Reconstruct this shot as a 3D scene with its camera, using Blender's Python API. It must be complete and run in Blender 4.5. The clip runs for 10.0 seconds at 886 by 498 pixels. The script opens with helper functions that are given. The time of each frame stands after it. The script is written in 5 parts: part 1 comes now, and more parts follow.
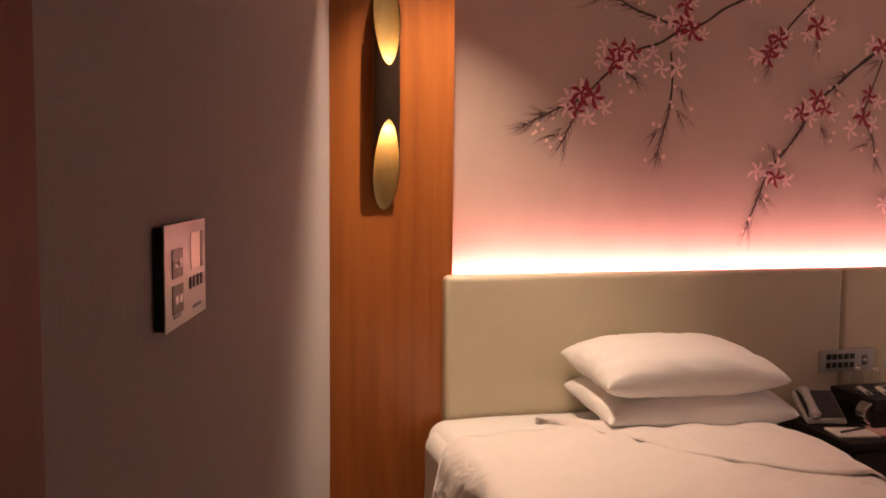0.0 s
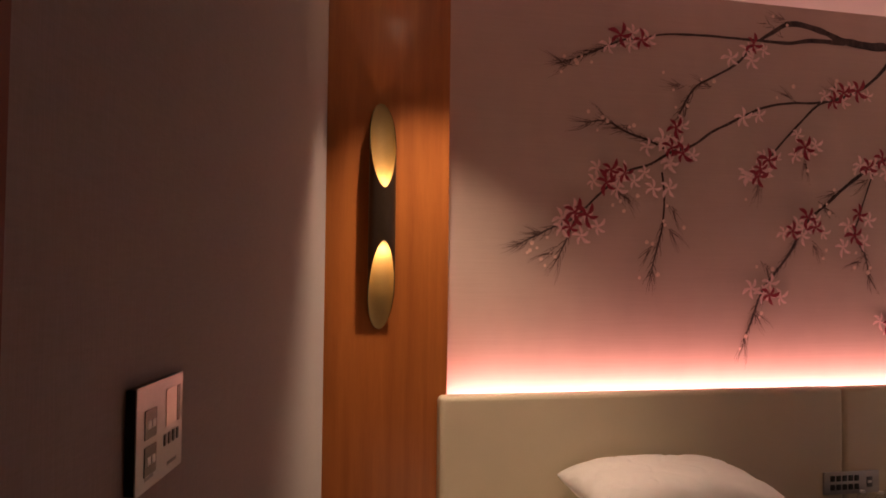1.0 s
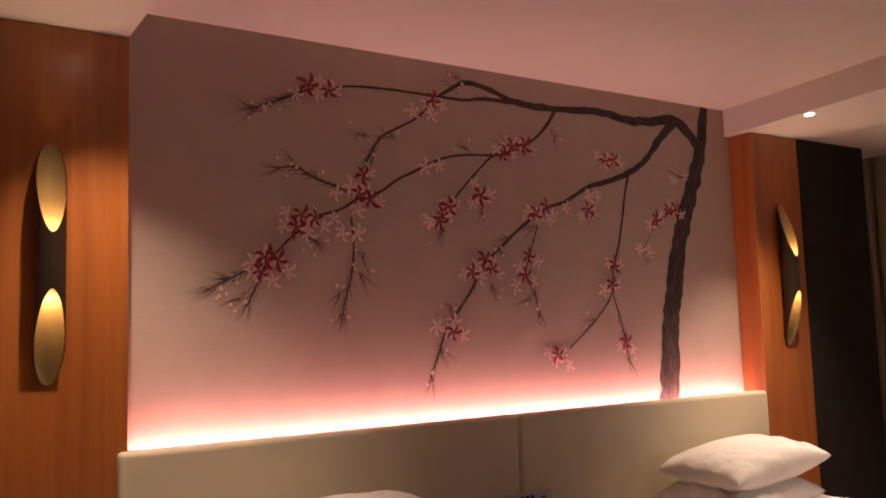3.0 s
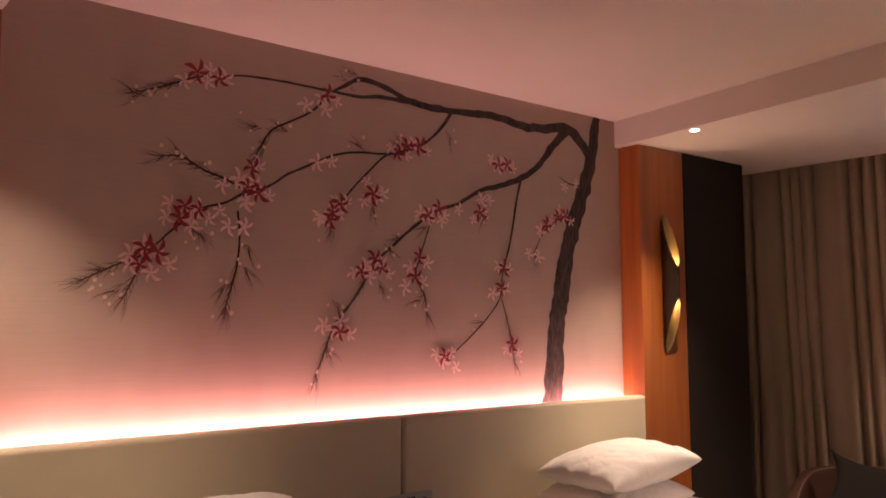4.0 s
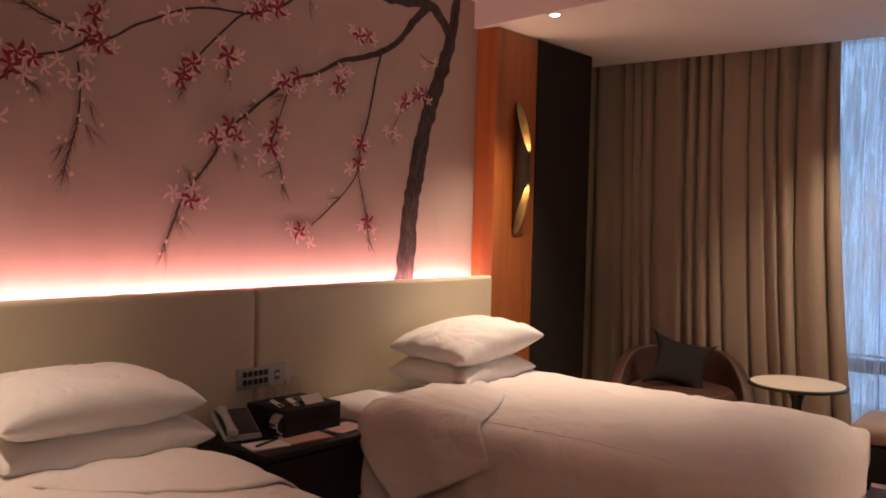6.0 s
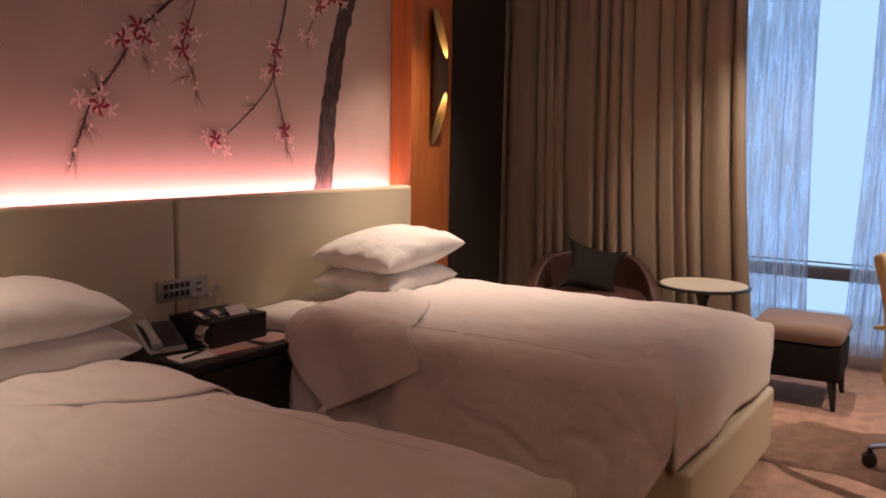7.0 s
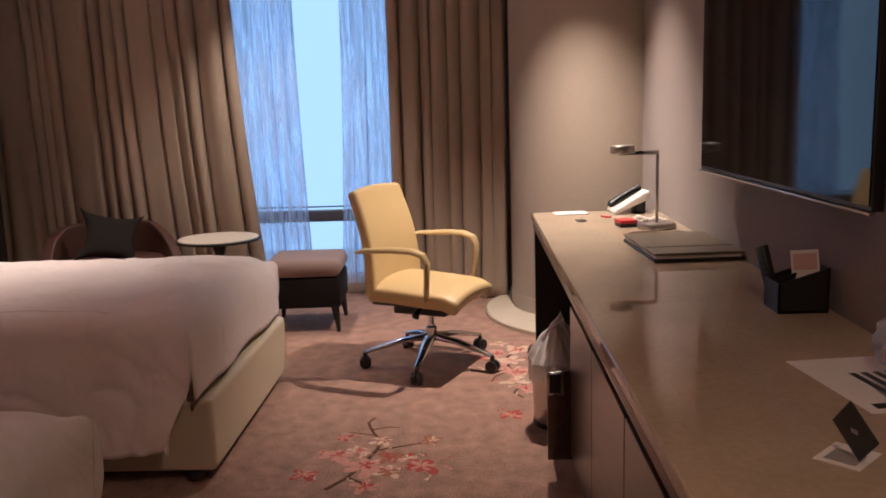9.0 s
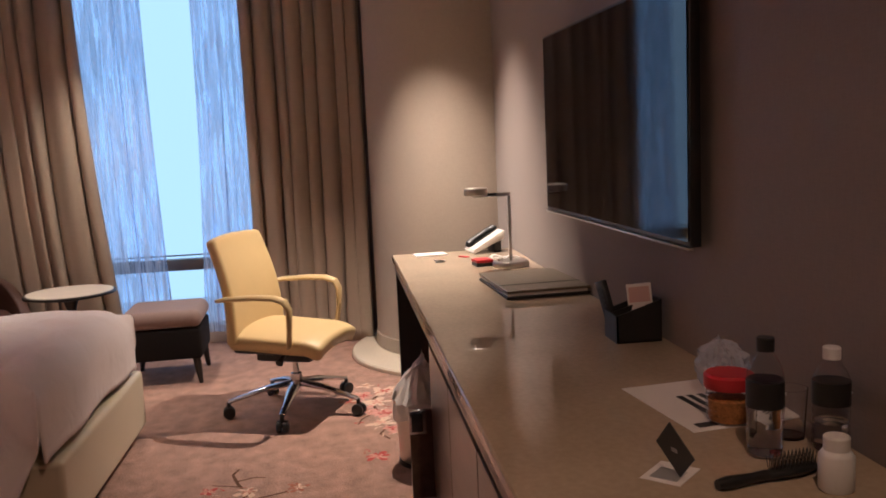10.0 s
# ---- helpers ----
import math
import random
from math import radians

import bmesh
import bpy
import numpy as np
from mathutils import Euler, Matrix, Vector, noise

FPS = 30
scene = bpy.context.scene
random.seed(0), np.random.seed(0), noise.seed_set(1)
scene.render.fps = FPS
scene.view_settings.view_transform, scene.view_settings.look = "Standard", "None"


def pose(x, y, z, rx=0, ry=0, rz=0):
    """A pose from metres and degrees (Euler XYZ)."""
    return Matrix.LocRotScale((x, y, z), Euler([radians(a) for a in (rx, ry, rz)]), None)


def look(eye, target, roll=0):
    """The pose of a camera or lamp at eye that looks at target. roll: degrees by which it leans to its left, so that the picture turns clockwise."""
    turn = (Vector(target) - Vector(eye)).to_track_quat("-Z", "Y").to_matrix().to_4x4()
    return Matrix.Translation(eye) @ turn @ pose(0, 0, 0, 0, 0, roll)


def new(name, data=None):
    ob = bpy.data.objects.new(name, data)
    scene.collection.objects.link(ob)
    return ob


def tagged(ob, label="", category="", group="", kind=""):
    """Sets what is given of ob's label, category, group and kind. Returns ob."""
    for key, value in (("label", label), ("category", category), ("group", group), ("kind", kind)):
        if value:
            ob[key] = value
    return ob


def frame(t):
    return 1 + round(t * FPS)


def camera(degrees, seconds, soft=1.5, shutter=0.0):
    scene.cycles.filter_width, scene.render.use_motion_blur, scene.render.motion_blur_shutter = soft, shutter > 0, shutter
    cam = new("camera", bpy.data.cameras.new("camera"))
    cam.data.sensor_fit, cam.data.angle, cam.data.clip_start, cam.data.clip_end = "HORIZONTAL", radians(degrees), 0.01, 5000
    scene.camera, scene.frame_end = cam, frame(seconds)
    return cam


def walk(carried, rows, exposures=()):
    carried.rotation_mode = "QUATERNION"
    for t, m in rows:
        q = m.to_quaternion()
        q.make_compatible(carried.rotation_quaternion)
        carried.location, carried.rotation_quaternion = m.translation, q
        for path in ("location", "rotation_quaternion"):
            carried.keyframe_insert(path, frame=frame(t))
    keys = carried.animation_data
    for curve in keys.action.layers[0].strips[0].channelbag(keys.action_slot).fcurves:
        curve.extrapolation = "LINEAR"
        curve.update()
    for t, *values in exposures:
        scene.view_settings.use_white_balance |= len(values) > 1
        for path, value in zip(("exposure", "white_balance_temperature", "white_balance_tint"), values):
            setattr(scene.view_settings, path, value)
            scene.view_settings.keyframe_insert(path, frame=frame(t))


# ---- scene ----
cam = camera(54.6, 10.0, soft=1.8)
PATH = [
    (0, (-0.269, 0.108, 1.432), (0.231, 2.039, 1.275), 0.5),
    (0.5, (-0.274, 0.114, 1.473), (0.213, 2.054, 1.45), 0.5),
    (1, (-0.244, 0.092, 1.489), (0.248, 2.029, 1.571), 0.6),
    (1.5, (-0.198, 0.057, 1.497), (0.36, 1.97, 1.636), 0.4),
    (2, (-0.186, 0.057, 1.471), (0.524, 1.916, 1.655), 1.4),
    (2.5, (-0.176, 0.046, 1.463), (0.738, 1.813, 1.665), 0.1),
    (3, (-0.145, 0.023, 1.46), (0.931, 1.698, 1.654), -1.8),
    (3.2, (-0.139, 0.024, 1.476), (0.978, 1.673, 1.651), -0.9),
    (4.5, (-0.079, 0.024, 1.458), (1.282, 1.48, 1.624), -0.7),
    (5, (-0.058, -0.009, 1.41), (1.383, 1.377, 1.474), 0.1),
    (5.2, (-0.047, -0.027, 1.417), (1.41, 1.344, 1.429), 0.3),
    (6.3, (-0.173, 0.236, 1.374), (1.408, 1.457, 1.278), 1.3),
    (6.5, (-0.143, 0.258, 1.359), (1.448, 1.463, 1.22), 0.6),
    (7, (-0.192, 0.236, 1.352), (1.481, 1.303, 1.102), 1.1),
    (7.5, (-0.281, 0.212, 1.343), (1.49, 1.077, 1.003), 0.0),
    (8, (-0.348, 0.125, 1.341), (1.539, 0.71, 1.025), 0.6),
    (8.5, (-0.426, 0.044, 1.345), (1.521, 0.338, 0.995), -0.3),
    (9, (-0.486, 0.012, 1.34), (1.484, 0.083, 1.006), -1.8),
    (9.5, (-0.524, -0.017, 1.347), (1.445, -0.145, 1.019), -2.2),
    (10, (-0.555, -0.031, 1.362), (1.415, -0.265, 1.109), -2.6),
]
EXPOSURES = [(0.0, 0.42, 6650, 13), (0.6, 0.03, 6850, 15), (1.2, -0.28, 6900, 15), (2.2, -0.32, 6850, 15), (3.2, -0.12, 6600, 13), (4.5, -0.04, 6550, 13), (6.3, -0.08, 6250, 10), (7.7, -0.05, 5620, 9), (8.6, -0.05, 5400, 9), (10.0, 0.06, 5450, 8)]
walk(cam, [(t, look(eye, target, roll)) for t, eye, target, roll in PATH], EXPOSURES)

# ---- world and lights ----
world = bpy.data.worlds.new("world")
scene.world = world
world.use_nodes = True
wn = world.node_tree
sky = wn.nodes.new("ShaderNodeTexSky")
sky.sky_type = 'NISHITA'
sky.sun_disc = False
sky.sun_elevation = radians(8)
sky.sun_rotation = radians(200)
wn.links.new(sky.outputs[0], wn.nodes["Background"].inputs[0])
wn.nodes["Background"].inputs[1].default_value = 0.06
scene.view_settings.exposure = 0.0

LED_PINK = (1.0, 0.42, 0.40)
WARM = (1.0, 0.74, 0.54)
AMBER = (1.0, 0.66, 0.34)


def area_lamp(name, m, power, color, sx, sy, spread=180):
    d = bpy.data.lights.new(name, 'AREA')
    d.shape, d.size, d.size_y, d.energy, d.color, d.spread = 'RECTANGLE', sx, sy, power, color, radians(spread)
    ob = new(name, d)
    ob.matrix_world = m
    return ob


def spot_lamp(name, eye, target, power, color, angle, blend=0.6, radius=0.03):
    d = bpy.data.lights.new(name, 'SPOT')
    d.energy, d.color, d.spot_size, d.spot_blend, d.shadow_soft_size = power, color, radians(angle), blend, radius
    ob = new(name, d)
    ob.matrix_world = look(eye, target)
    return ob


# hidden strip behind the headboard, shining up the painted wall
area_lamp("cove_strip_light", pose(2.15, 3.09, 1.045, 130), 23, LED_PINK, 3.24, 0.03)
# recessed ceiling spots
spot_lamp("spot_entry_light", (0.40, 2.62, 2.475), (0.54, 2.80, 0.0), 92, WARM, 87, 1.0, 0.02)
spot_lamp("spot_bed_light", (3.74, 2.60, 2.475), (3.60, 2.42, 0.0), 200, WARM, 84, 1.0, 0.02)
spot_lamp("spot_desk_light", (3.98, -0.38, 2.475), (3.86, -0.30, 0.0), 320, WARM, 92, 1.0, 0.014)
# unseen fill lamp, added to lift the near desk and the bed sides
spot_lamp("near_desk_fill_light", (-0.25, -0.42, 2.475), (1.30, 0.10, 0.4), 46, (1.0, 0.60, 0.36), 84, 1.0)
spot_lamp("spot_table_light", (4.82, 1.10, 2.475), (4.94, 1.46, 0.0), 115, WARM, 92, 1.0, 0.02)
# daylight through the window
area_lamp("window_light", pose(5.78, 1.05, 1.45, 0, 90, 0), 4.6, (0.48, 0.73, 1.0), 2.3, 1.3)

# ---- materials ----


def nodes_of(name):
    m = bpy.data.materials.new(name)
    m.use_nodes = True
    return m, m.node_tree, m.node_tree.nodes["Principled BSDF"]


def surface(name, col, rough=0.5, metal=0.0, scale=8.0, var=0.12, fine=180.0, bump=0.08, coat=0.0, sheen=0.0, stretch=(1, 1, 1), spec=0.5, rvar=0.08):
    """Base colour with broad and fine variation, uneven gloss and a fine relief."""
    m, nt, p = nodes_of(name)
    N, L = nt.nodes, nt.links
    tc = N.new("ShaderNodeTexCoord")
    mp = N.new("ShaderNodeMapping")
    mp.inputs["Scale"].default_value = stretch
    L.new(tc.outputs["Object"], mp.inputs[0])
    big = N.new("ShaderNodeTexNoise")
    big.inputs["Scale"].default_value, big.inputs["Detail"].default_value = scale, 5
    small = N.new("ShaderNodeTexNoise")
    small.inputs["Scale"].default_value, small.inputs["Detail"].default_value = fine, 3
    L.new(mp.outputs[0], big.inputs["Vector"])
    L.new(mp.outputs[0], small.inputs["Vector"])
    add = N.new("ShaderNodeMath")
    add.operation = 'ADD'
    L.new(big.outputs[0], add.inputs[0])
    L.new(small.outputs[0], add.inputs[1])
    rng = N.new("ShaderNodeMapRange")
    rng.inputs[1].default_value, rng.inputs[2].default_value = 0.6, 1.4
    rng.inputs[3].default_value, rng.inputs[4].default_value = 1 - var, 1 + var
    L.new(add.outputs[0], rng.inputs[0])
    mul = N.new("ShaderNodeVectorMath")
    mul.operation = 'SCALE'
    mul.inputs[0].default_value = col
    L.new(rng.outputs[0], mul.inputs["Scale"])
    L.new(mul.outputs[0], p.inputs["Base Color"])
    rr = N.new("ShaderNodeMapRange")
    rr.inputs[3].default_value, rr.inputs[4].default_value = max(0.02, rough - rvar), min(1, rough + rvar)
    L.new(big.outputs[0], rr.inputs[0])
    L.new(rr.outputs[0], p.inputs["Roughness"])
    p.inputs["Metallic"].default_value = metal
    p.inputs["Specular IOR Level"].default_value = spec
    p.inputs["Coat Weight"].default_value = coat
    p.inputs["Coat Roughness"].default_value = 0.12
    p.inputs["Sheen Weight"].default_value = sheen
    if bump:
        b = N.new("ShaderNodeBump")
        b.inputs["Strength"].default_value, b.inputs["Distance"].default_value = bump, 0.004
        L.new(small.outputs[0], b.inputs["Height"])
        L.new(b.outputs[0], p.inputs["Normal"])
    return m


def woven(name, col, rough=0.8, warp=420.0, weft=420.0, var=0.14, slub=10.0, bump=0.2, sheen=0.2, crumple=0.0):
    """Cloth or woven vinyl: crossed threads with slubs and a faint broad unevenness."""
    m, nt, p = nodes_of(name)
    N, L = nt.nodes, nt.links
    tc = N.new("ShaderNodeTexCoord")
    outs = []
    for sc in ((slub, slub, warp), (weft, weft, slub), (2.2, 2.2, 2.2)):
        mp = N.new("ShaderNodeMapping")
        mp.inputs["Scale"].default_value = sc
        n = N.new("ShaderNodeTexNoise")
        n.inputs["Scale"].default_value, n.inputs["Detail"].default_value = 1.0, 3
        L.new(tc.outputs["Object"], mp.inputs[0])
        L.new(mp.outputs[0], n.inputs["Vector"])
        outs.append(n.outputs[0])
    a = N.new("ShaderNodeMath")
    a.operation = 'ADD'
    L.new(outs[0], a.inputs[0])
    L.new(outs[1], a.inputs[1])
    b2 = N.new("ShaderNodeMath")
    b2.operation = 'MULTIPLY_ADD'
    b2.inputs[1].default_value = 0.6
    L.new(outs[2], b2.inputs[0])
    L.new(a.outputs[0], b2.inputs[2])
    rng = N.new("ShaderNodeMapRange")
    rng.inputs[1].default_value, rng.inputs[2].default_value = 0.8, 1.8
    rng.inputs[3].default_value, rng.inputs[4].default_value = 1 - var, 1 + var
    L.new(b2.outputs[0], rng.inputs[0])
    mul = N.new("ShaderNodeVectorMath")
    mul.operation = 'SCALE'
    mul.inputs[0].default_value = col
    L.new(rng.outputs[0], mul.inputs["Scale"])
    L.new(mul.outputs[0], p.inputs["Base Color"])
    p.inputs["Roughness"].default_value = rough
    p.inputs["Sheen Weight"].default_value = sheen
    p.inputs["Specular IOR Level"].default_value = 0.3
    b = N.new("ShaderNodeBump")
    b.inputs["Strength"].default_value, b.inputs["Distance"].default_value = bump, 0.002
    L.new(a.outputs[0], b.inputs["Height"])
    L.new(b.outputs[0], p.inputs["Normal"])
    if crumple:
        # soft creases of pressed cloth
        n = N.new("ShaderNodeTexNoise")
        n.inputs["Scale"].default_value, n.inputs["Detail"].default_value, n.inputs["Distortion"].default_value = 5.5, 2.5, 1.6
        L.new(tc.outputs["Object"], n.inputs["Vector"])
        w = N.new("ShaderNodeBump")
        w.inputs["Strength"].default_value, w.inputs["Distance"].default_value = 1.0, crumple
        L.new(n.outputs[0], w.inputs["Height"])
        L.new(w.outputs[0], b.inputs["Normal"])
    return m


def timber(name, dark, light, rough=0.35, coat=0.4, along=(14, 14, 0.7), sharp=0.5):
    """Veneer with long grain and pores."""
    m, nt, p = nodes_of(name)
    N, L = nt.nodes, nt.links
    tc = N.new("ShaderNodeTexCoord")
    mp = N.new("ShaderNodeMapping")
    mp.inputs["Scale"].default_value = along
    L.new(tc.outputs["Object"], mp.inputs[0])
    n1 = N.new("ShaderNodeTexNoise")
    n1.inputs["Scale"].default_value, n1.inputs["Detail"].default_value, n1.inputs["Distortion"].default_value = 1.6, 6, 0.6
    n2 = N.new("ShaderNodeTexNoise")
    n2.inputs["Scale"].default_value, n2.inputs["Detail"].default_value = 14, 4
    L.new(mp.outputs[0], n1.inputs["Vector"])
    L.new(mp.outputs[0], n2.inputs["Vector"])
    mix = N.new("ShaderNodeMath")
    mix.operation = 'MULTIPLY_ADD'
    mix.inputs[1].default_value = 0.35
    L.new(n2.outputs[0], mix.inputs[0])
    L.new(n1.outputs[0], mix.inputs[2])
    cr = N.new("ShaderNodeValToRGB")
    cr.color_ramp.elements[0].position, cr.color_ramp.elements[1].position = 0.45, 0.85
    cr.color_ramp.elements[0].color, cr.color_ramp.elements[1].color = (*dark, 1), (*light, 1)
    L.new(mix.outputs[0], cr.inputs[0])
    L.new(cr.outputs[0], p.inputs["Base Color"])
    p.inputs["Roughness"].default_value = rough
    p.inputs["Coat Weight"].default_value = coat
    p.inputs["Coat Roughness"].default_value = 0.2
    b = N.new("ShaderNodeBump")
    b.inputs["Strength"].default_value, b.inputs["Distance"].default_value = 0.05, 0.002
    L.new(n2.outputs[0], b.inputs["Height"])
    L.new(b.outputs[0], p.inputs["Normal"])
    return m


def glow(name, col, strength):
    m = bpy.data.materials.new(name)
    m.use_nodes = True
    nt = m.node_tree
    nt.nodes.remove(nt.nodes["Principled BSDF"])
    e = nt.nodes.new("ShaderNodeEmission")
    e.inputs[0].default_value, e.inputs[1].default_value = (*col, 1), strength
    nt.links.new(e.outputs[0], nt.nodes["Material Output"].inputs[0])
    return m


def clear(name, col=(1, 1, 1), rough=0.02, ior=1.45):
    m, nt, p = nodes_of(name)
    p.inputs["Base Color"].default_value = (*col, 1)
    p.inputs["Transmission Weight"].default_value = 1
    p.inputs["Roughness"].default_value, p.inputs["IOR"].default_value = rough, ior
    return m


def sheer_cloth(name):
    """Thin voile: vertical wavering threads, part see-through."""
    m, nt, p = nodes_of(name)
    N, L = nt.nodes, nt.links
    tc = N.new("ShaderNodeTexCoord")
    mp = N.new("ShaderNodeMapping")
    mp.inputs["Scale"].default_value = (52, 52, 3.0)
    L.new(tc.outputs["Object"], mp.inputs[0])
    n = N.new("ShaderNodeTexNoise")
    n.inputs["Scale"].default_value, n.inputs["Detail"].default_value, n.inputs["Distortion"].default_value = 1.0, 2.5, 1.0
    L.new(mp.outputs[0], n.inputs["Vector"])
    cr = N.new("ShaderNodeMapRange")
    cr.inputs[1].default_value, cr.inputs[2].default_value = 0.38, 0.62
    cr.inputs[3].default_value, cr.inputs[4].default_value = 0.12, 0.55
    L.new(n.outputs[0], cr.inputs[0])
    tr = N.new("ShaderNodeBsdfTransparent")
    tr.inputs[0].default_value = (0.86, 0.9, 1, 1)
    tl = N.new("ShaderNodeBsdfTranslucent")
    tl.inputs[0].default_value = (0.90, 0.91, 0.95, 1)
    df = N.new("ShaderNodeBsdfDiffuse")
    df.inputs[0].default_value = (0.7, 0.7, 0.75, 1)
    a, b = N.new("ShaderNodeMixShader"), N.new("ShaderNodeMixShader")
    a.inputs[0].default_value = 0.45
    L.new(tl.outputs[0], a.inputs[1])
    L.new(df.outputs[0], a.inputs[2])
    L.new(cr.outputs[0], b.inputs[0])
    L.new(tr.outputs[0], b.inputs[1])
    L.new(a.outputs[0], b.inputs[2])
    N.remove(p)
    L.new(b.outputs[0], N["Material Output"].inputs[0])
    return m


PAPER = woven("silk_wallpaper", (0.47, 0.365, 0.31), 0.7, 240, 9, 0.07, 5, 0.10)
GREYWALL = woven("taupe_wall_vinyl", (0.235, 0.185, 0.172), 0.75, 260, 260, 0.12, 30, 0.2)
DESKWALL = woven("brown_wall_vinyl", (0.225, 0.172, 0.150), 0.7, 260, 260, 0.10, 30, 0.15)
COLUMN = woven("cream_wall_vinyl", (0.41, 0.345, 0.275), 0.7, 260, 260, 0.08, 30, 0.15)
DARKWALL = woven("dark_brown_panel_cloth", (0.022, 0.016, 0.012), 0.8, 260, 260, 0.2, 20, 0.15, 0.0)
CEIL = surface("ceiling_paint", (0.80, 0.76, 0.72), 0.9, scale=3, var=0.03, fine=250, bump=0.05)
ORANGE = timber("honey_veneer", (0.31, 0.088, 0.018), (0.43, 0.135, 0.030), 0.38, 0.35)
REDWOOD = timber("red_brown_veneer", (0.10, 0.016, 0.006), (0.16, 0.030, 0.011), 0.6, 0.0)
CREAM = surface("cream_leather", (0.66, 0.58, 0.42), 0.48, scale=5, var=0.05, fine=320, bump=0.12, spec=0.4)
LINEN = woven("white_bed_linen", (0.82, 0.745, 0.705), 0.85, 900, 900, 0.04, 60, 0.12, 0.3, 0.012)
SHEET = woven("white_pillow_cotton", (0.82, 0.79, 0.76), 0.8, 900, 900, 0.03, 60, 0.1, 0.3, 0.012)
MATTRESS = woven("mattress_ticking", (0.74, 0.70, 0.67), 0.85, 500, 500, 0.06, 40, 0.2)
DRAPE = woven("taupe_curtain_satin", (0.39, 0.318, 0.245), 0.5, 420, 420, 0.10, 8, 0.1, 0.12)
SHEER = sheer_cloth("sheer_voile")
CARPET = surface("wool_carpet", (0.36, 0.213, 0.158), 0.95, scale=13, var=0.55, fine=125, bump=1.0, sheen=0.3, spec=0.1)
STONE = surface("polished_beige_stone", (0.46, 0.36, 0.255), 0.02, scale=5, var=0.14, fine=60, bump=0.0, rvar=0.008)
STONEBASE = surface("cream_stone", (0.60, 0.53, 0.42), 0.35, scale=6, var=0.08, fine=60, bump=0.02)
DESKWOOD = timber("dark_gloss_veneer", (0.06, 0.036, 0.024), (0.12, 0.072, 0.048), 0.28, 0.4, along=(0.7, 14, 14))
EBONY = timber("black_brown_wood", (0.005, 0.0035, 0.003), (0.010, 0.007, 0.005), 0.5, 0.04, along=(1, 14, 14))
BLACK = surface("black_plastic", (0.018, 0.018, 0.018), 0.4, var=0.1, bump=0.05)
BLACKGLOSS = surface("black_screen_glass", (0.006, 0.006, 0.008), 0.05, var=0.05, bump=0, rvar=0.01, spec=0.25)
CHROME = surface("chrome", (0.72, 0.72, 0.74), 0.12, 1.0, var=0.04, bump=0, rvar=0.05)
STEEL = surface("brushed_steel", (0.50, 0.47, 0.43), 0.32, 1.0, var=0.08, bump=0.03, stretch=(1, 1, 20))
BRONZE = surface("dark_bronze", (0.045, 0.028, 0.018), 0.4, 0.6, var=0.15, bump=0.03)
GOLD = surface("gold_leaf_lining", (0.27, 0.185, 0.085), 0.45, 0.6, var=0.08, bump=0.05)
YELLOW = surface("mustard_leather", (0.62, 0.46, 0.22), 0.42, scale=6, var=0.06, fine=300, bump=0.12)
YELLOWPLASTIC = surface("mustard_armrest_shell", (0.58, 0.43, 0.21), 0.38, var=0.05, bump=0.03)
BROWNLEATHER = surface("brown_leather", (0.095, 0.046, 0.034), 0.36, scale=6, var=0.12, fine=200, bump=0.2)
MAUVE = woven("mauve_upholstery", (0.27, 0.19, 0.165), 0.8, 500, 500, 0.08, 40, 0.2)
DARKCUSHION = woven("charcoal_cushion", (0.020, 0.016, 0.014), 0.9, 500, 500, 0.15, 40, 0.2, 0.0)
WHITE = surface("white_plastic", (0.75, 0.73, 0.70), 0.35, var=0.03, bump=0.0)
GREYP = surface("silver_grey_plastic", (0.42, 0.41, 0.40), 0.35, 0.3, var=0.05, bump=0.0)
PAPERW = surface("white_paper", (0.78, 0.74, 0.70), 0.85, var=0.03, bump=0.02)
PINKPAPER = surface("pink_card", (0.62, 0.40, 0.36), 0.8, var=0.04, bump=0.02)
RED = surface("red_plastic", (0.50, 0.02, 0.03), 0.3, var=0.05, bump=0.0)
GLASS = clear("clear_glass")
PET = bpy.data.materials.new("clear_bottle_plastic")
PET.use_nodes = True
pnt = PET.node_tree
pnt.nodes.remove(pnt.nodes["Principled BSDF"])
see, sheen_, rim, both = (pnt.nodes.new(k) for k in ("ShaderNodeBsdfTransparent", "ShaderNodeBsdfGlossy", "ShaderNodeLayerWeight", "ShaderNodeMixShader"))
edge = pnt.nodes.new("ShaderNodeMath")
see.inputs[0].default_value = (0.965, 0.97, 0.98, 1)
sheen_.inputs["Roughness"].default_value = 0.05
rim.inputs[0].default_value = 0.5
edge.operation = 'POWER'
edge.inputs[1].default_value = 3.5
pnt.links.new(rim.outputs["Facing"], edge.inputs[0])
pnt.links.new(edge.outputs[0], both.inputs[0])
pnt.links.new(see.outputs[0], both.inputs[1])
pnt.links.new(sheen_.outputs[0], both.inputs[2])
pnt.links.new(both.outputs[0], pnt.nodes["Material Output"].inputs[0])
WATER = clear("still_water", (0.97, 0.98, 1.0), 0.0, 1.33)
WINGLASS = clear("window_glass", (0.97, 0.99, 1.0), 0.0, 1.02)
FRAMEMETAL = surface("grey_window_metal", (0.16, 0.16, 0.17), 0.4, 0.6, var=0.05, bump=0.0)
BAG = surface("white_bag_film", (0.80, 0.79, 0.76), 0.35, var=0.05, bump=0.0)
CREAMTOP = surface("cream_lacquer", (0.76, 0.68, 0.56), 0.3, scale=6, var=0.05, bump=0.0)
LAMPGLOW = glow("lamp_disc", (1.0, 0.86, 0.66), 18)
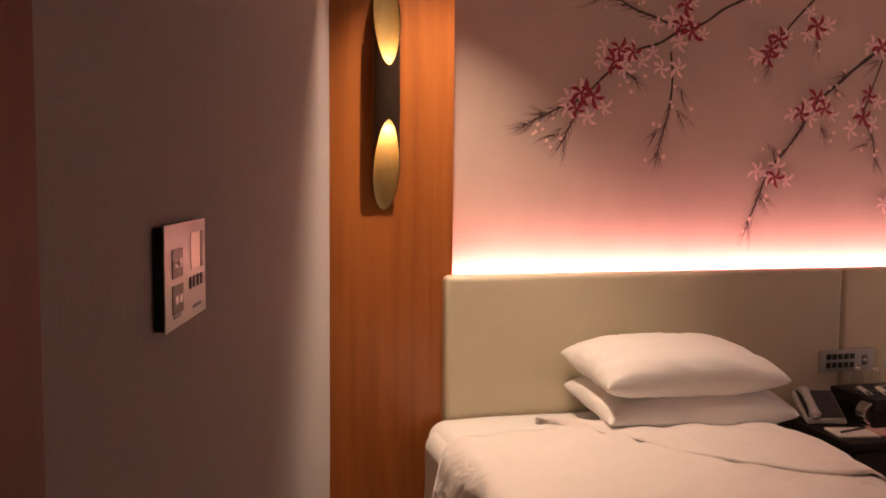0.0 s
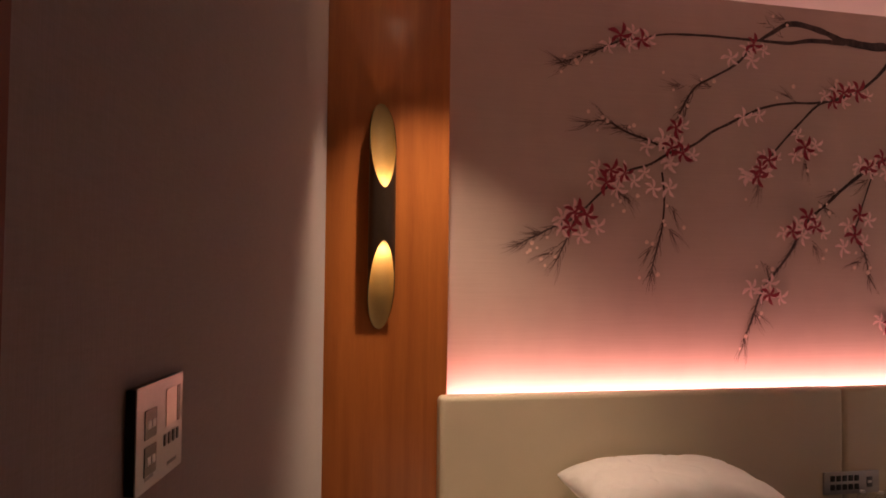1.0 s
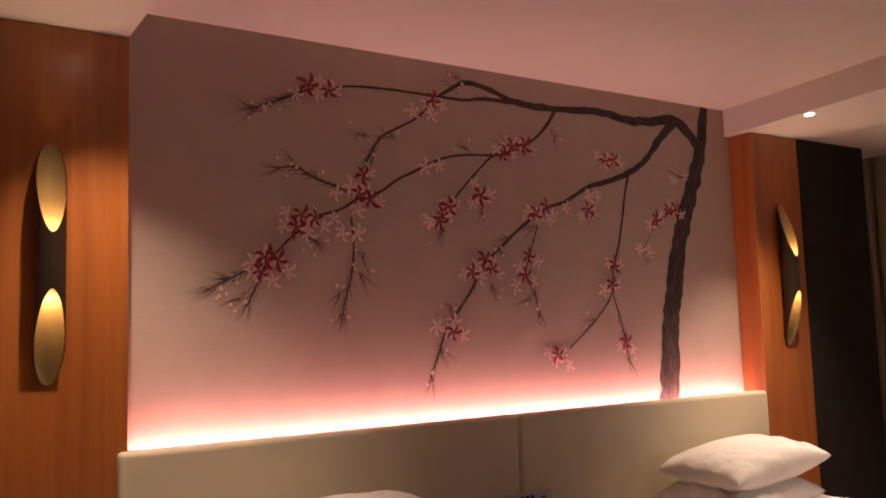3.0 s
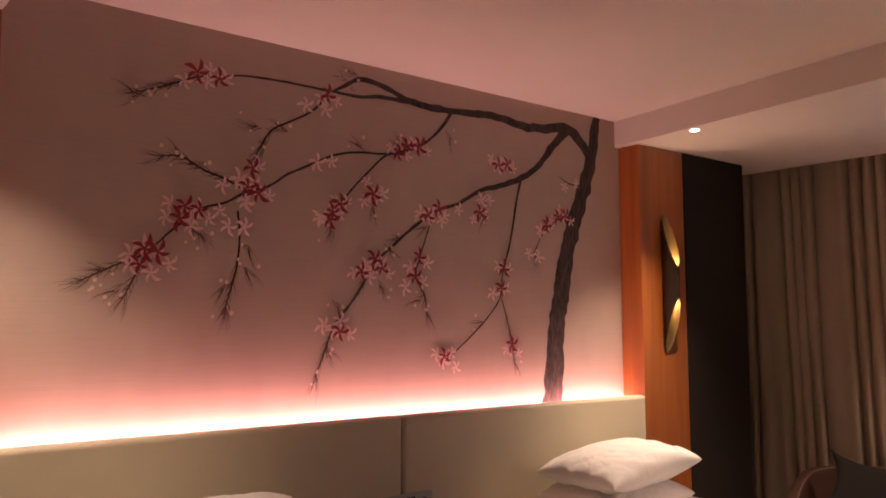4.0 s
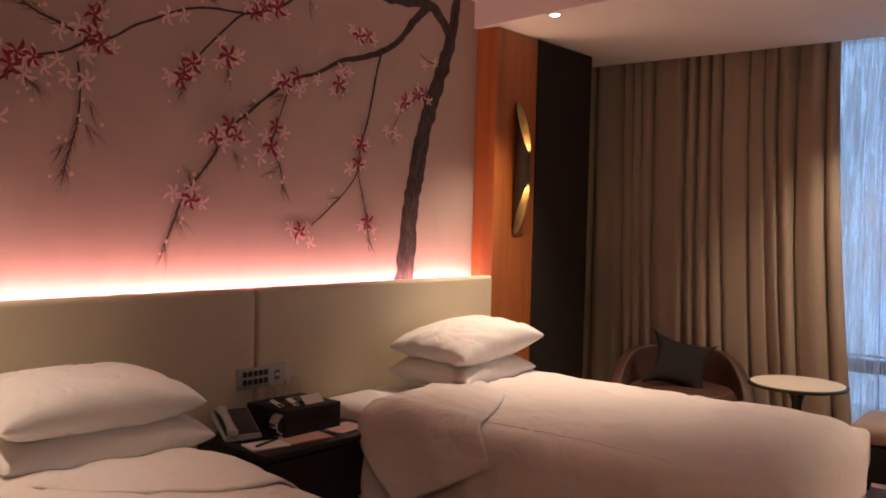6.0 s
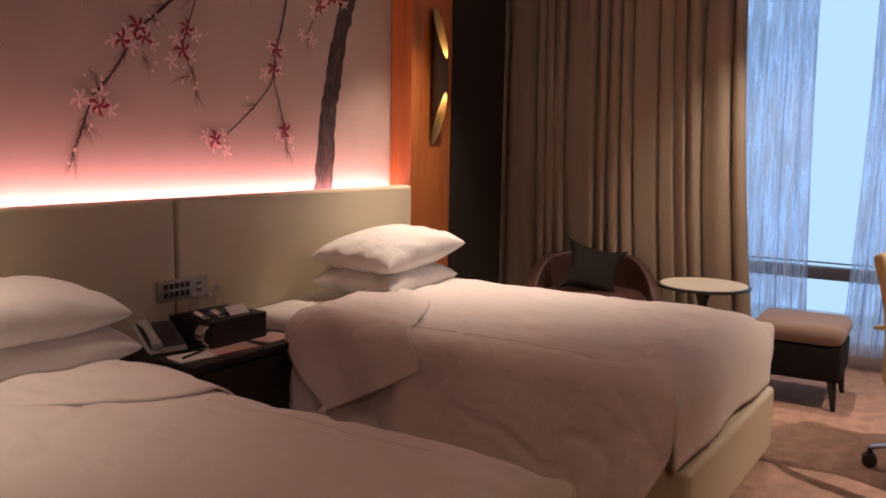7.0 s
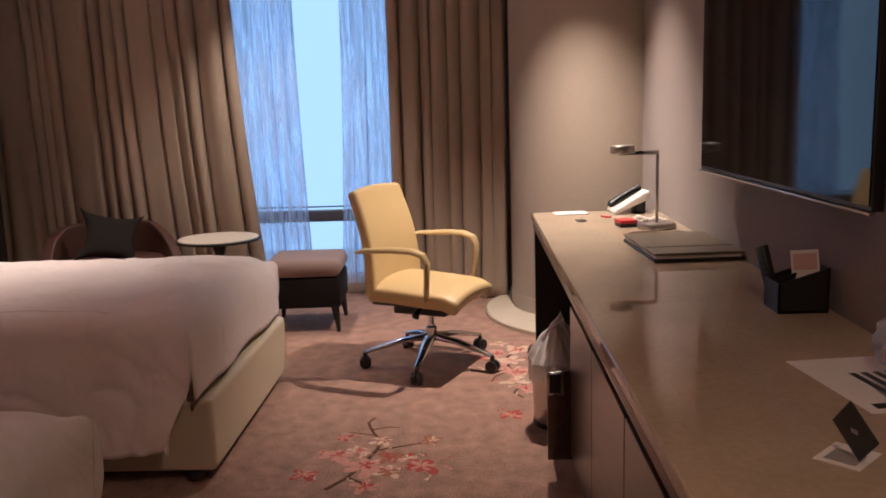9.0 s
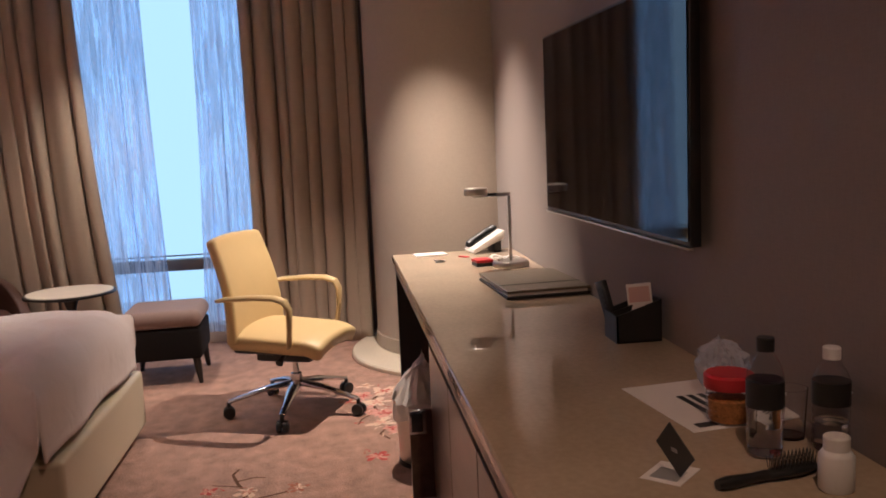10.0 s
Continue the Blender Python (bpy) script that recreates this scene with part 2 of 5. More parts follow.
SKYGLOW = glow("hazy_sky", (0.53, 0.68, 0.86), 0.68)

# ---- building helpers ----


def part(name, bm, material, parent=None, label="", smooth=True, sharp=38):
    bmesh.ops.recalc_face_normals(bm, faces=bm.faces)
    me = bpy.data.meshes.new(name)
    bm.to_mesh(me)
    bm.free()
    if material:
        me.materials.append(material)
    if smooth:
        for p in me.polygons:
            p.use_smooth = True
        me.set_sharp_from_angle(angle=radians(sharp))
        # broad flat faces stay truly flat, only their rounded edges are smooth
        most = max(p.area for p in me.polygons)
        broad = [p for p in me.polygons if p.area > 0.02 * most]
        if len(broad) <= 6 < len(me.polygons):
            for p in broad:
                p.use_smooth = False
    ob = new(name, me)
    if parent:
        ob.parent = parent
    if label:
        tagged(ob, label=label)
    return ob


def thing(name, at, label, category, group="", turn=0):
    e = new(name)
    e.empty_display_size = 0.1
    e.matrix_world = pose(*at, 0, 0, turn)
    return tagged(e, label, category, group)


def setting(ob, label, category):
    return tagged(ob, label, category, kind="structure")


def B(x0, x1, y0, y1, z0, z1, bevel=0.0, seg=2, bm=None):
    bm = bm or bmesh.new()
    vs = bmesh.ops.create_cube(bm, size=1)["verts"]
    for v in vs:
        v.co = Vector((x0 + (v.co.x + .5) * (x1 - x0), y0 + (v.co.y + .5) * (y1 - y0), z0 + (v.co.z + .5) * (z1 - z0)))
    if bevel:
        es = list({e for v in vs for e in v.link_edges})
        bmesh.ops.bevel(bm, geom=es, offset=bevel, segments=seg, profile=0.5, affect='EDGES')
    return bm


def lathe(profile, n=32, bm=None, at=(0, 0, 0)):
    """Turn (radius, height) pairs round the upright axis."""
    bm = bm or bmesh.new()
    rings = []
    for r, z in profile:
        if r < 1e-5:
            rings.append([bm.verts.new((at[0], at[1], at[2] + z))])
        else:
            rings.append([bm.verts.new((at[0] + r * math.cos(2 * math.pi * k / n), at[1] + r * math.sin(2 * math.pi * k / n), at[2] + z)) for k in range(n)])
    for a, b in zip(rings, rings[1:]):
        for k in range(n):
            q = [a[k % len(a)], a[(k + 1) % len(a)], b[(k + 1) % len(b)], b[k % len(b)]]
            q = list(dict.fromkeys(q))
            if len(q) > 2:
                bm.faces.new(q)
    for ring in (rings[0], rings[-1]):
        if len(ring) > 2:
            bm.faces.new(ring)
    return bm


def rod(points, r, n=10, bm=None, flat=1.0):
    """A round bar through points; r is one radius or one for each point; flat squeezes it."""
    bm = bm or bmesh.new()
    P = [Vector(p) for p in points]
    R = r if isinstance(r, (list, tuple)) else [r] * len(P)
    rings, side = [], None
    for i, p in enumerate(P):
        d = (P[min(i + 1, len(P) - 1)] - P[max(i - 1, 0)]).normalized()
        if side is None:
            side = d.cross(Vector((0, 0, 1)) if abs(d.z) < 0.9 else Vector((1, 0, 0))).normalized()
        side = (side - d * side.dot(d)).normalized()
        up = d.cross(side)
        rings.append([bm.verts.new(p + R[i] * (math.cos(a) * side + flat * math.sin(a) * up)) for a in (2 * math.pi * k / n for k in range(n))])
    for a, b in zip(rings, rings[1:]):
        for k in range(n):
            bm.faces.new((a[k], a[(k + 1) % n], b[(k + 1) % n], b[k]))
    bm.faces.new(rings[0])
    bm.faces.new(rings[-1])
    return bm


def sheet(fn, nu, nv, keep=None, bm=None):
    """A grid of points fn(u, v) with u, v from 0 to 1."""
    bm = bm or bmesh.new()
    g = [[bm.verts.new(fn(i / nu, j / nv)) for j in range(nv + 1)] for i in range(nu + 1)]
    for i in range(nu):
        for j in range(nv):
            if keep is None or keep((i + .5) / nu, (j + .5) / nv):
                bm.faces.new((g[i][j], g[i + 1][j], g[i + 1][j + 1], g[i][j + 1]))
    loose = [v for v in bm.verts if not v.link_faces]
    for v in loose:
        bm.verts.remove(v)
    return bm


def thick(ob, t, off=0.0):
    s = ob.modifiers.new("thickness", 'SOLIDIFY')
    s.thickness, s.offset = t, off
    return ob


def prism(points, z0, z1, bm=None):
    """An upright block over a ground outline."""
    bm = bm or bmesh.new()
    lo = [bm.verts.new((x, y, z0)) for x, y in points]
    hi = [bm.verts.new((x, y, z1)) for x, y in points]
    bm.faces.new(lo)
    bm.faces.new(hi)
    for k in range(len(lo)):
        j = (k + 1) % len(lo)
        bm.faces.new((lo[k], lo[j], hi[j], hi[k]))
    return bm


def smoothstep(a, b, x):
    t = max(0.0, min(1.0, (x - a) / (b - a)))
    return t * t * (3 - 2 * t)


def fbm(x, y, z=0.0):
    return noise.noise((x, y, z)) + 0.5 * noise.noise((2.1 * x, 2.1 * y, z + 7)) + 0.25 * noise.noise((4.3 * x, 4.3 * y, z + 3))


# ---- the room ----
ZC, ZS = 2.655, 2.505
setting(part("floor", B(-2.0, 5.75, -1.1, 3.4, -0.12, 0.0), CARPET), "mottled brown-pink wool carpet floor", "floor")
setting(part("wall_mural", B(0.3, 4.0, 3.15, 3.30, 0, 2.8), PAPER), "beige silk wallpapered wall behind the beds", "wall")
setting(part("ceiling_main", prism([(0.515, 3.15), (3.77, 3.15), (3.20, -1.1), (0.515, -1.1)], ZC, ZC + 0.1), CEIL), "smooth off-white raised ceiling", "ceiling")
setting(part("ceiling_entry", B(-2.0, 0.515, -1.1, 3.3, ZS, ZC + 0.1), CEIL), "lowered off-white ceiling over the entry", "ceiling")
setting(part("ceiling_window", prism([(3.77, 3.2), (5.18, 3.2), (5.18, -1.1), (3.20, -1.1)], ZS, ZC + 0.1), CEIL), "lowered off-white ceiling by the window", "ceiling")
setting(part("ceiling_pocket", B(5.18, 5.9, -1.1, 3.4, ZC + 0.004, ZC + 0.1), CEIL), "curtain pocket in the ceiling", "ceiling")


def veneer_panel(name, x0, x1, label):
    ob = part(name, B(x0, x1, 3.0, 3.146, 0, ZS - 0.002, 0.003), ORANGE)
    return setting(ob, label, "wall panel")


veneer_panel("wall_panel_1", 0.03, 0.515, "honey-orange veneer wall panel with a sconce")
veneer_panel("wall_panel_2", 3.79, 4.20, "honey-orange veneer wall panel with a sconce")
setting(part("wall_dark", B(4.203, 4.84, 2.995, 3.3, 0, ZS - 0.002), DARKWALL), "dark brown cloth-covered wall", "wall")
setting(part("wall_return", B(4.843, 5.9, 3.30, 3.42, 0, ZC), GREYWALL), "taupe wall beside the curtain", "wall")

# angled wall with a rounded end
wd = Vector((0.2, 0.98)).normalized()
wn2 = Vector((wd.y, -wd.x))


def angled(s, off):
    p = Vector((0.088, 2.995)) - wd * s + wn2 * off
    return (p.x, p.y)


outline = [angled(2.365, 0), angled(0.055, 0)]
for k in range(1, 8):
    a = k / 8 * math.pi / 2
    outline.append(angled(0.055 - 0.05 * math.sin(a), -0.05 * (1 - math.cos(a))))
outline += [angled(0.0, -0.14), angled(2.365, -0.14)]
setting(part("wall_angled", prism(outline, 0, ZS - 0.002), GREYWALL), "taupe vinyl-covered angled wall", "wall")
setting(part("door_frame", prism([angled(2.37, 0.010), angled(2.37, -0.15), angled(2.52, -0.15), angled(2.52, 0.012)], 0, 2.2), REDWOOD), "red-brown veneered door frame", "door frame")
setting(part("wall_entry", B(-2.0, -0.43, 0.62, 0.76, 0, ZS - 0.002), GREYWALL), "taupe entry wall", "wall")
setting(part("wall_back", B(-2.14, -2.003, -1.2, 0.9, 0, ZS), GREYWALL), "taupe wall at the end of the entry", "wall")
setting(part("wall_desk", B(-2.0, 5.0, -1.12, -0.97, 0, ZC), DESKWALL), "brown vinyl-covered wall behind the desk", "wall")

# round column at the corner with a stone foot
col = thing("round_column", (5.1, -0.86, 0), "cream vinyl-clad round column on a stone base", "column")
col["kind"] = "structure"
part("shaft", lathe([(0.62, 0.125), (0.62, 2.64)], 72), COLUMN, col)
part("skirting", lathe([(0.612, 0.03), (0.626, 0.033), (0.626, 0.118), (0.615, 0.123)], 72), COLUMN, col, "cream skirting ring")
part("plinth", lathe([(0.0, 0.002), (0.80, 0.002), (0.80, 0.022), (0.79, 0.03), (0.0, 0.03)], 72, at=(-0.17, 0.0, 0)), STONEBASE, col, "cream stone floor ring")

# window wall
wx = 5.70
setting(part("wall_window_1", B(wx - 0.04, wx + 0.12, 1.86, 3.42, 0, ZC), GREYWALL), "wall beside the window", "wall")
setting(part("wall_window_2", B(wx - 0.04, wx + 0.12, -1.12, 0.28, 0, ZC), GREYWALL), "wall beside the window", "wall")
setting(part("window_kerb", B(5.60, wx + 0.06, 0.28, 1.86, 0, 0.125, 0.006), STONEBASE), "low cream stone window kerb", "sill")
win = thing("window_1", (wx, 1.07, 0.125), "tall window with a grey metal crossbar", "window")
win["kind"] = "structure"
part("crossbar", B(-0.03, 0.05, -0.79, 0.79, 0.395, 0.475, 0.004), FRAMEMETAL, win, "wide grey metal crossbar")
part("bead", B(-0.035, -0.005, -0.79, 0.79, 0.50, 0.508), FRAMEMETAL, win)
part("jamb", B(-0.03, 0.05, -0.79, -0.74, 0.0, 2.52, 0.004), FRAMEMETAL, win)
part("jamb", B(-0.03, 0.05, 0.74, 0.79, 0.0, 2.52, 0.004), FRAMEMETAL, win)
for z0, z1 in ((0.0, 0.395), (0.475, 2.52)):
    g = part("pane", B(0.01, 0.018, -0.74, 0.74, z0, z1), WINGLASS, win)
    g.visible_shadow = False
setting(part("backdrop", B(24, 24.1, -14, 16, -8, 14), SKYGLOW), "pale blue hazy sky", "sky")

# ---- headboard ----
hb = thing("headboard", (2.09, 2.95, 0), "long cream leather headboard in two sections", "headboard")
for x0, x1 in ((-1.61, -0.0015), (0.0015, 1.645)):
    part("section", B(x0, x1, 0, 0.075, 0.05, 1.105, 0.018, 4), CREAM, hb)
part("backing", B(-1.58, 1.62, 0.077, 0.10, 0.05, 1.04), EBONY, hb, "dark backing board")

# ---- beds ----


def make_bed(cx, hw, label):
    """A low upholstered box bed, hw half its width."""
    bed = thing("twin_bed", (cx, 0.96, 0), label, "bed", "twin beds")
    base = part("base", B(-hw, hw, 0.0, 1.965, 0.052, 0.325, 0.02, 3), CREAM, bed, "cream leather bed base")
    part("mattress", B(-hw + 0.015, hw - 0.015, 0.10, 1.955, 0.33, 0.585, 0.05, 4), MATTRESS, bed, "pale mattress")
    for sx in (-1, 1):
        for y in (0.10, 1.86):
            part("caster", lathe([(0.0, 0.0), (0.03, 0.004), (0.034, 0.02), (0.03, 0.04), (0.02, 0.05), (0, 0.05)], 14, at=(sx * (hw - 0.055), y, 0)), BLACK, base, "black bed foot")
    return bed


make_bed(0.93, 0.555, "twin bed with a cream leather base by the angled wall")
make_bed(3.03, 0.615, "twin bed with a cream leather base by the window")

def crease(x, y, seed):
    """Sharp shallow folds: near 1 on thin wandering lines, 0 elsewhere."""
    n = noise.noise((x * 1.6 + seed, y * 1.6, seed * 2)) + 0.4 * noise.noise((x * 4 + seed, y * 4, seed))
    return max(0.0, 1 - abs(n) * 9) ** 1.5


DUV_R, DUV_H = 0.075, 0.46


def side_profile(s, hang, DUV_A):
    """Distance from the bed's axis and drop for a length s over the top and down the side."""
    if s < DUV_A:
        return s, 0.0
    arc = DUV_R * math.pi / 2
    if s < DUV_A + arc:
        a = (s - DUV_A) / DUV_R
        return DUV_A + DUV_R * math.sin(a), DUV_R * (1 - math.cos(a))
    d = s - DUV_A - arc
    return DUV_A + DUV_R + 0.035 * d / max(hang, .01), DUV_R + d


def make_duvet(cx, m, seed, label, DUV_A):
    ob_t = thing("duvet", (cx, 0.96, 0.585), label, "duvet", "duvets on the beds")
    arc = DUV_R * math.pi / 2
    smax = DUV_A + arc + DUV_H
    ylen, foot, FR = 1.475, 0.165, 0.13
    farc = FR * math.pi / 2

    def place(u, v):
        s = (u * 2 - 1) * smax
        sg, s = (1 if s >= 0 else -1), abs(s)
        # v from the head end (0) over the foot (1)
        t = v * (ylen + farc + foot)
        if t < ylen:
            y, dy = 1.62 - t, 0.0
        elif t < ylen + farc:
            a = (t - ylen) / FR
            y, dy = 1.62 - ylen - FR * math.sin(a), FR * (1 - math.cos(a))
        else:
            y, dy = 1.62 - ylen - FR - 0.004, FR + (t - ylen - farc)
        hang = DUV_H * (0.90 + 0.05 * math.sin(y * 3.1 + seed) + 0.03 * math.sin(y * 9 + seed))
        s2 = s if s < DUV_A + arc else DUV_A + arc + (s - DUV_A - arc) * hang / DUV_H
        x, dx = side_profile(s2, hang, DUV_A)
        top = 0.065 + 0.012 * math.cos(x * 2.2) + 0.012 * fbm(x * 1.7 * sg + seed, y * 1.5) + 0.008 * fbm(x * 5 * sg, y * 4 + seed) - 0.012 * crease(x * sg * 1.3 + 0.5 * y, y * 1.6 - x * sg * 0.8, seed)
        side = smoothstep(DUV_A, DUV_A + arc + 0.1, s)
        x += side * (0.020 * math.sin(y * 13 + 2.4 * fbm(y * 2, seed)) + 0.016 * fbm(y * 5, dx * 3, seed) - 0.016 * crease(y * 1.5 + dx, dx * 1.2, seed))
        # the hanging side draws back from the foot and stands off in an ear at the corner
        y += 0.10 * smoothstep(ylen - 0.35, ylen + farc, t) * smoothstep(DUV_A + arc + 0.1, smax, s)
        x += 0.038 * math.exp(-((t - ylen - farc) / 0.09) ** 2) * smoothstep(DUV_A, DUV_A + arc, s)
        endf = smoothstep(ylen, ylen + farc + 0.05, t)
        y -= endf * 0.010 * math.sin(x * 9 * sg + seed)
        # only the end panel goes down at the foot; the sides keep their own drop
        dy *= 1 - smoothstep(DUV_A, DUV_A + arc + 0.04, s) * (1 - smoothstep(ylen + farc, ylen + farc + 0.04, t))
        dx *= 1 - smoothstep(ylen, ylen + farc, t) * (1 - smoothstep(DUV_A + arc * 0.75, DUV_A + arc, s))
        z = top * (1 - 0.25 * side) - dx - dy
        return sg * x, y, z

    def keep(u, v):
        s = abs((u * 2 - 1) * smax)
        t = v * (ylen + farc + foot)
        return not (s > DUV_A + arc * 0.75 and t > ylen + farc * 1.02)

    c = part("cover", sheet(place, 120, 90, keep), LINEN, ob_t, "creased white duvet cover", sharp=80)
    thick(c, 0.010, -1)
    seam_u = 0.5 - m * 0.5 * (DUV_A * 0.90) / smax
    part("seam", rod([place(seam_u, 0.12 + 0.6 * k / 40) for k in range(41)], 0.0028, 6), LINEN, ob_t, "stitched seam")
    # diagonal turned-down corner on the side by the night table
    lay = DUV_A + arc + 0.28

    def turned(u, v):
        s = -0.24 + u * (lay + 0.24)
        sg = -m
        hangpart = smoothstep(DUV_A, DUV_A + arc + 0.05, s)
        front = 1.475 - 0.42 * smoothstep(-0.25, DUV_A, s) - 0.08 * hangpart + 0.025 * math.sin(s * 9 + seed)
        back = 1.66 - 0.06 * smoothstep(0, DUV_A, s) - 0.24 * smoothstep(DUV_A + arc, lay, s)
        front = front + 0.44 * max(0.0, min(1.0, (s - DUV_A - arc - 0.04) / 0.24))
        front = back - (back - front) * (0.02 + 0.98 * smoothstep(-0.24, 0.10, s))
        y = front + (back - front) * v
        x, dx = side_profile(abs(s), 0.3, DUV_A)
        x = math.copysign(x, s) if abs(s) < DUV_A else x if s > 0 else -x
        lift = 0.088 + 0.012 * math.sin(v * math.pi) + 0.012 * fbm(s * 3 + seed, y * 3) + 0.006 * fbm(s * 9, y * 8) - 0.010 * crease(s * 1.5, y * 1.5, seed)
        edge = smoothstep(0, 0.07, v) * smoothstep(1.0, 0.93, v)
        lift = 0.082 + (lift - 0.082) * edge
        x += 0.035 * hangpart + 0.018 * hangpart * math.sin(y * 19 + s * 6)
        return sg * x, y, lift * (1 - 0.3 * hangpart) - dx

    t2 = part("turn_down", sheet(turned, 70, 26), LINEN, ob_t, "turned-down edge of the duvet", sharp=80)
    thick(t2, 0.008, -1)
    return ob_t


make_duvet(0.93, -1, 1.3, "creased white duvet spread over a bed, corner turned down", 0.48)
make_duvet(2.96, 1, 4.1, "creased white duvet hanging over the bed's sides", 0.56)


def make_sheet(cx, hw, m, hang_out, label):
    """The bottom sheet round the head end of the mattress."""
    ob = thing("bed_sheet", (cx, 0.96, 0.585), label, "bed sheet", "bed sheets")
    A, R = hw - 0.06, 0.06
    arc = R * math.pi / 2

    def f(u, v):
        s = -(A + arc + 0.09) + u * (2 * (A + arc) + 0.09 + hang_out)
        sg, a = (1 if s >= 0 else -1), abs(s)
        if a < A:
            x, d = a, 0.0
        elif a < A + arc:
            q = (a - A) / R
            x, d = A + R * math.sin(q), R * (1 - math.cos(q))
        else:
            x, d = A + R + 0.02 * (a - A - arc) / 0.3, R + a - A - arc
        y = 1.40 + 0.575 * v
        z = 0.022 + 0.006 * fbm(s * 3, y * 4, cx) - d
        x += smoothstep(A, A + arc + 0.05, a) * (0.012 * math.sin(y * 14) + 0.012 * fbm(y * 5, d * 4, cx))
        return m * sg * x, y, z
    c = part("cloth", sheet(f, 90, 24), SHEET, ob, sharp=80)
    thick(c, 0.006, -1)
    return ob


make_sheet(0.95, 0.53, -1, 0.34, "white bottom sheet hanging beside the headboard")
make_sheet(3.03, 0.615, 1, 0.10, "white bottom sheet tucked round the mattress")


def make_pillow(at, turn, tilt, w, d, h, seed, label, roll=0):
    ob = thing("pillow", at, label, "pillow", "pillows on the beds", turn)
    ob.matrix_world = pose(*at, tilt, roll, turn)

    def side(sgn):
        def f(u, v):
            a, b = u * 2 - 1, v * 2 - 1
            edge = (1 - abs(a) ** 2.6) * (1 - abs(b) ** 3.2)
            pin = 1 - 0.07 * (1 - b * b) * abs(a) ** 3 - 0.015 * b ** 8
            pin2 = 1 - 0.09 * (1 - a * a) * abs(b) ** 3 - 0.015 * a ** 8
            th = h / 2 * max(0, edge) ** 0.46
            wr = (0.005 * fbm(a * 2.0 + seed, b * 2.0, sgn) - 0.008 * crease(a * 1.1, b * 1.1 + seed, seed)) * max(0, edge) ** 0.3
            wr += 0.005 * math.sin((a * 0.9 + b) * 11 + 3 * fbm(a + seed, b)) * (1 - max(0, edge)) * smoothstep(0.0, 0.25, edge)
            wr += 0.0025 * smoothstep(0.5, 0.9, abs(a)) * math.sin(9 * b + 4 * abs(a) * b + seed) * smoothstep(0.0, 0.3, edge)
            return a * w / 2 * pin, b * d / 2 * pin2, h / 2 + sgn * (th + wr) * (0.85 if sgn < 0 else 1.0)
        return f
    bm = sheet(side(1), 72, 54)
    sheet(side(-1), 72, 54, bm=bm)
    bmesh.ops.remove_doubles(bm, verts=bm.verts, dist=0.0008)
    part("case", bm, SHEET, ob, sharp=75)
    return ob


make_pillow((1.22, 2.69, 0.61), -4, 2, 0.66, 0.46, 0.18, 0.3, "plump white pillow lying under another on a bed")
make_pillow((1.20, 2.70, 0.722), -3, 3, 0.64, 0.46, 0.185, 2.2, "plump white pillow on top of another")
make_pillow((3.15, 2.69, 0.605), 5, 2, 0.66, 0.46, 0.17, 5.1, "plump white pillow lying under another on a bed")
make_pillow((3.20, 2.70, 0.725), 2, 3, 0.70, 0.46, 0.19, 8.7, "plump white pillow on top of another", -5)

# ---- night table between the beds ----
ns = thing("nightstand", (2.11, 2.945, 0), "black-brown wooden night table between the beds", "nightstand")
part("top", B(-0.31, 0.31, -0.42, 0.0, 0.525, 0.55, 0.003), EBONY, ns)
part("body", B(-0.30, 0.30, -0.40, 0.0, 0.06, 0.523), EBONY, ns)
part("drawer", B(-0.295, 0.295, -0.414, -0.402, 0.30, 0.515, 0.003), EBONY, ns)
part("drawer", B(-0.295, 0.295, -0.414, -0.402, 0.075, 0.29, 0.003), EBONY, ns)
part("plinth", B(-0.28, 0.28, -0.37, -0.01, 0.0, 0.058), BLACK, ns)

# ---- curtains ----


def make_curtain(name, y0, y1, x, folds, amp, mat, label, cat, z0, z1, flare0=0.0, flare1=0.0, seed=0.0, nu=220, group=""):
    ob = thing(name, (x, (y0 + y1) / 2, z0), label, cat, group)
    mid = (y0 + y1) / 2

    def f(u, v):
        z = z1 * v
        low = 1 - v
        a = y0 + flare0 * low ** 2
        b = y1 + flare1 * low ** 2
        w = u + 0.020 * math.sin(u * 23 + seed) + 0.050 * noise.noise((u * 8, seed, v * 0.35))
        ph = w * folds * math.pi
        sz = amp * (0.80 + 0.40 * noise.noise((u * 9 + seed, v * 0.5, 2.0))) * (0.90 + 0.22 * low)
        # round pleats with narrow valleys between them, and a soft lesser ripple
        px = sz * (0.45 - abs(math.sin(ph)) ** 0.75 * 1.25) + 0.010 * math.sin(2.3 * ph + seed) + 0.014 * low * noise.noise((u * 6, v * 1.8, seed))
        py = 0.020 * math.sin(2 * ph) * (0.4 + 0.6 * low) + 0.010 * low * noise.noise((u * 12, v * 2, seed))
        return px, a + (b - a) * u + py - mid, z
    c = part("cloth", sheet(f, nu, 34), mat, ob, sharp=80)
    thick(c, 0.003)
    part("rail", B(-0.02, 0.02, min(y0, y1) - mid, max(y0, y1) - mid, z1 - 0.005, z1 + 0.03), WHITE, ob, "white curtain rail")
    return ob


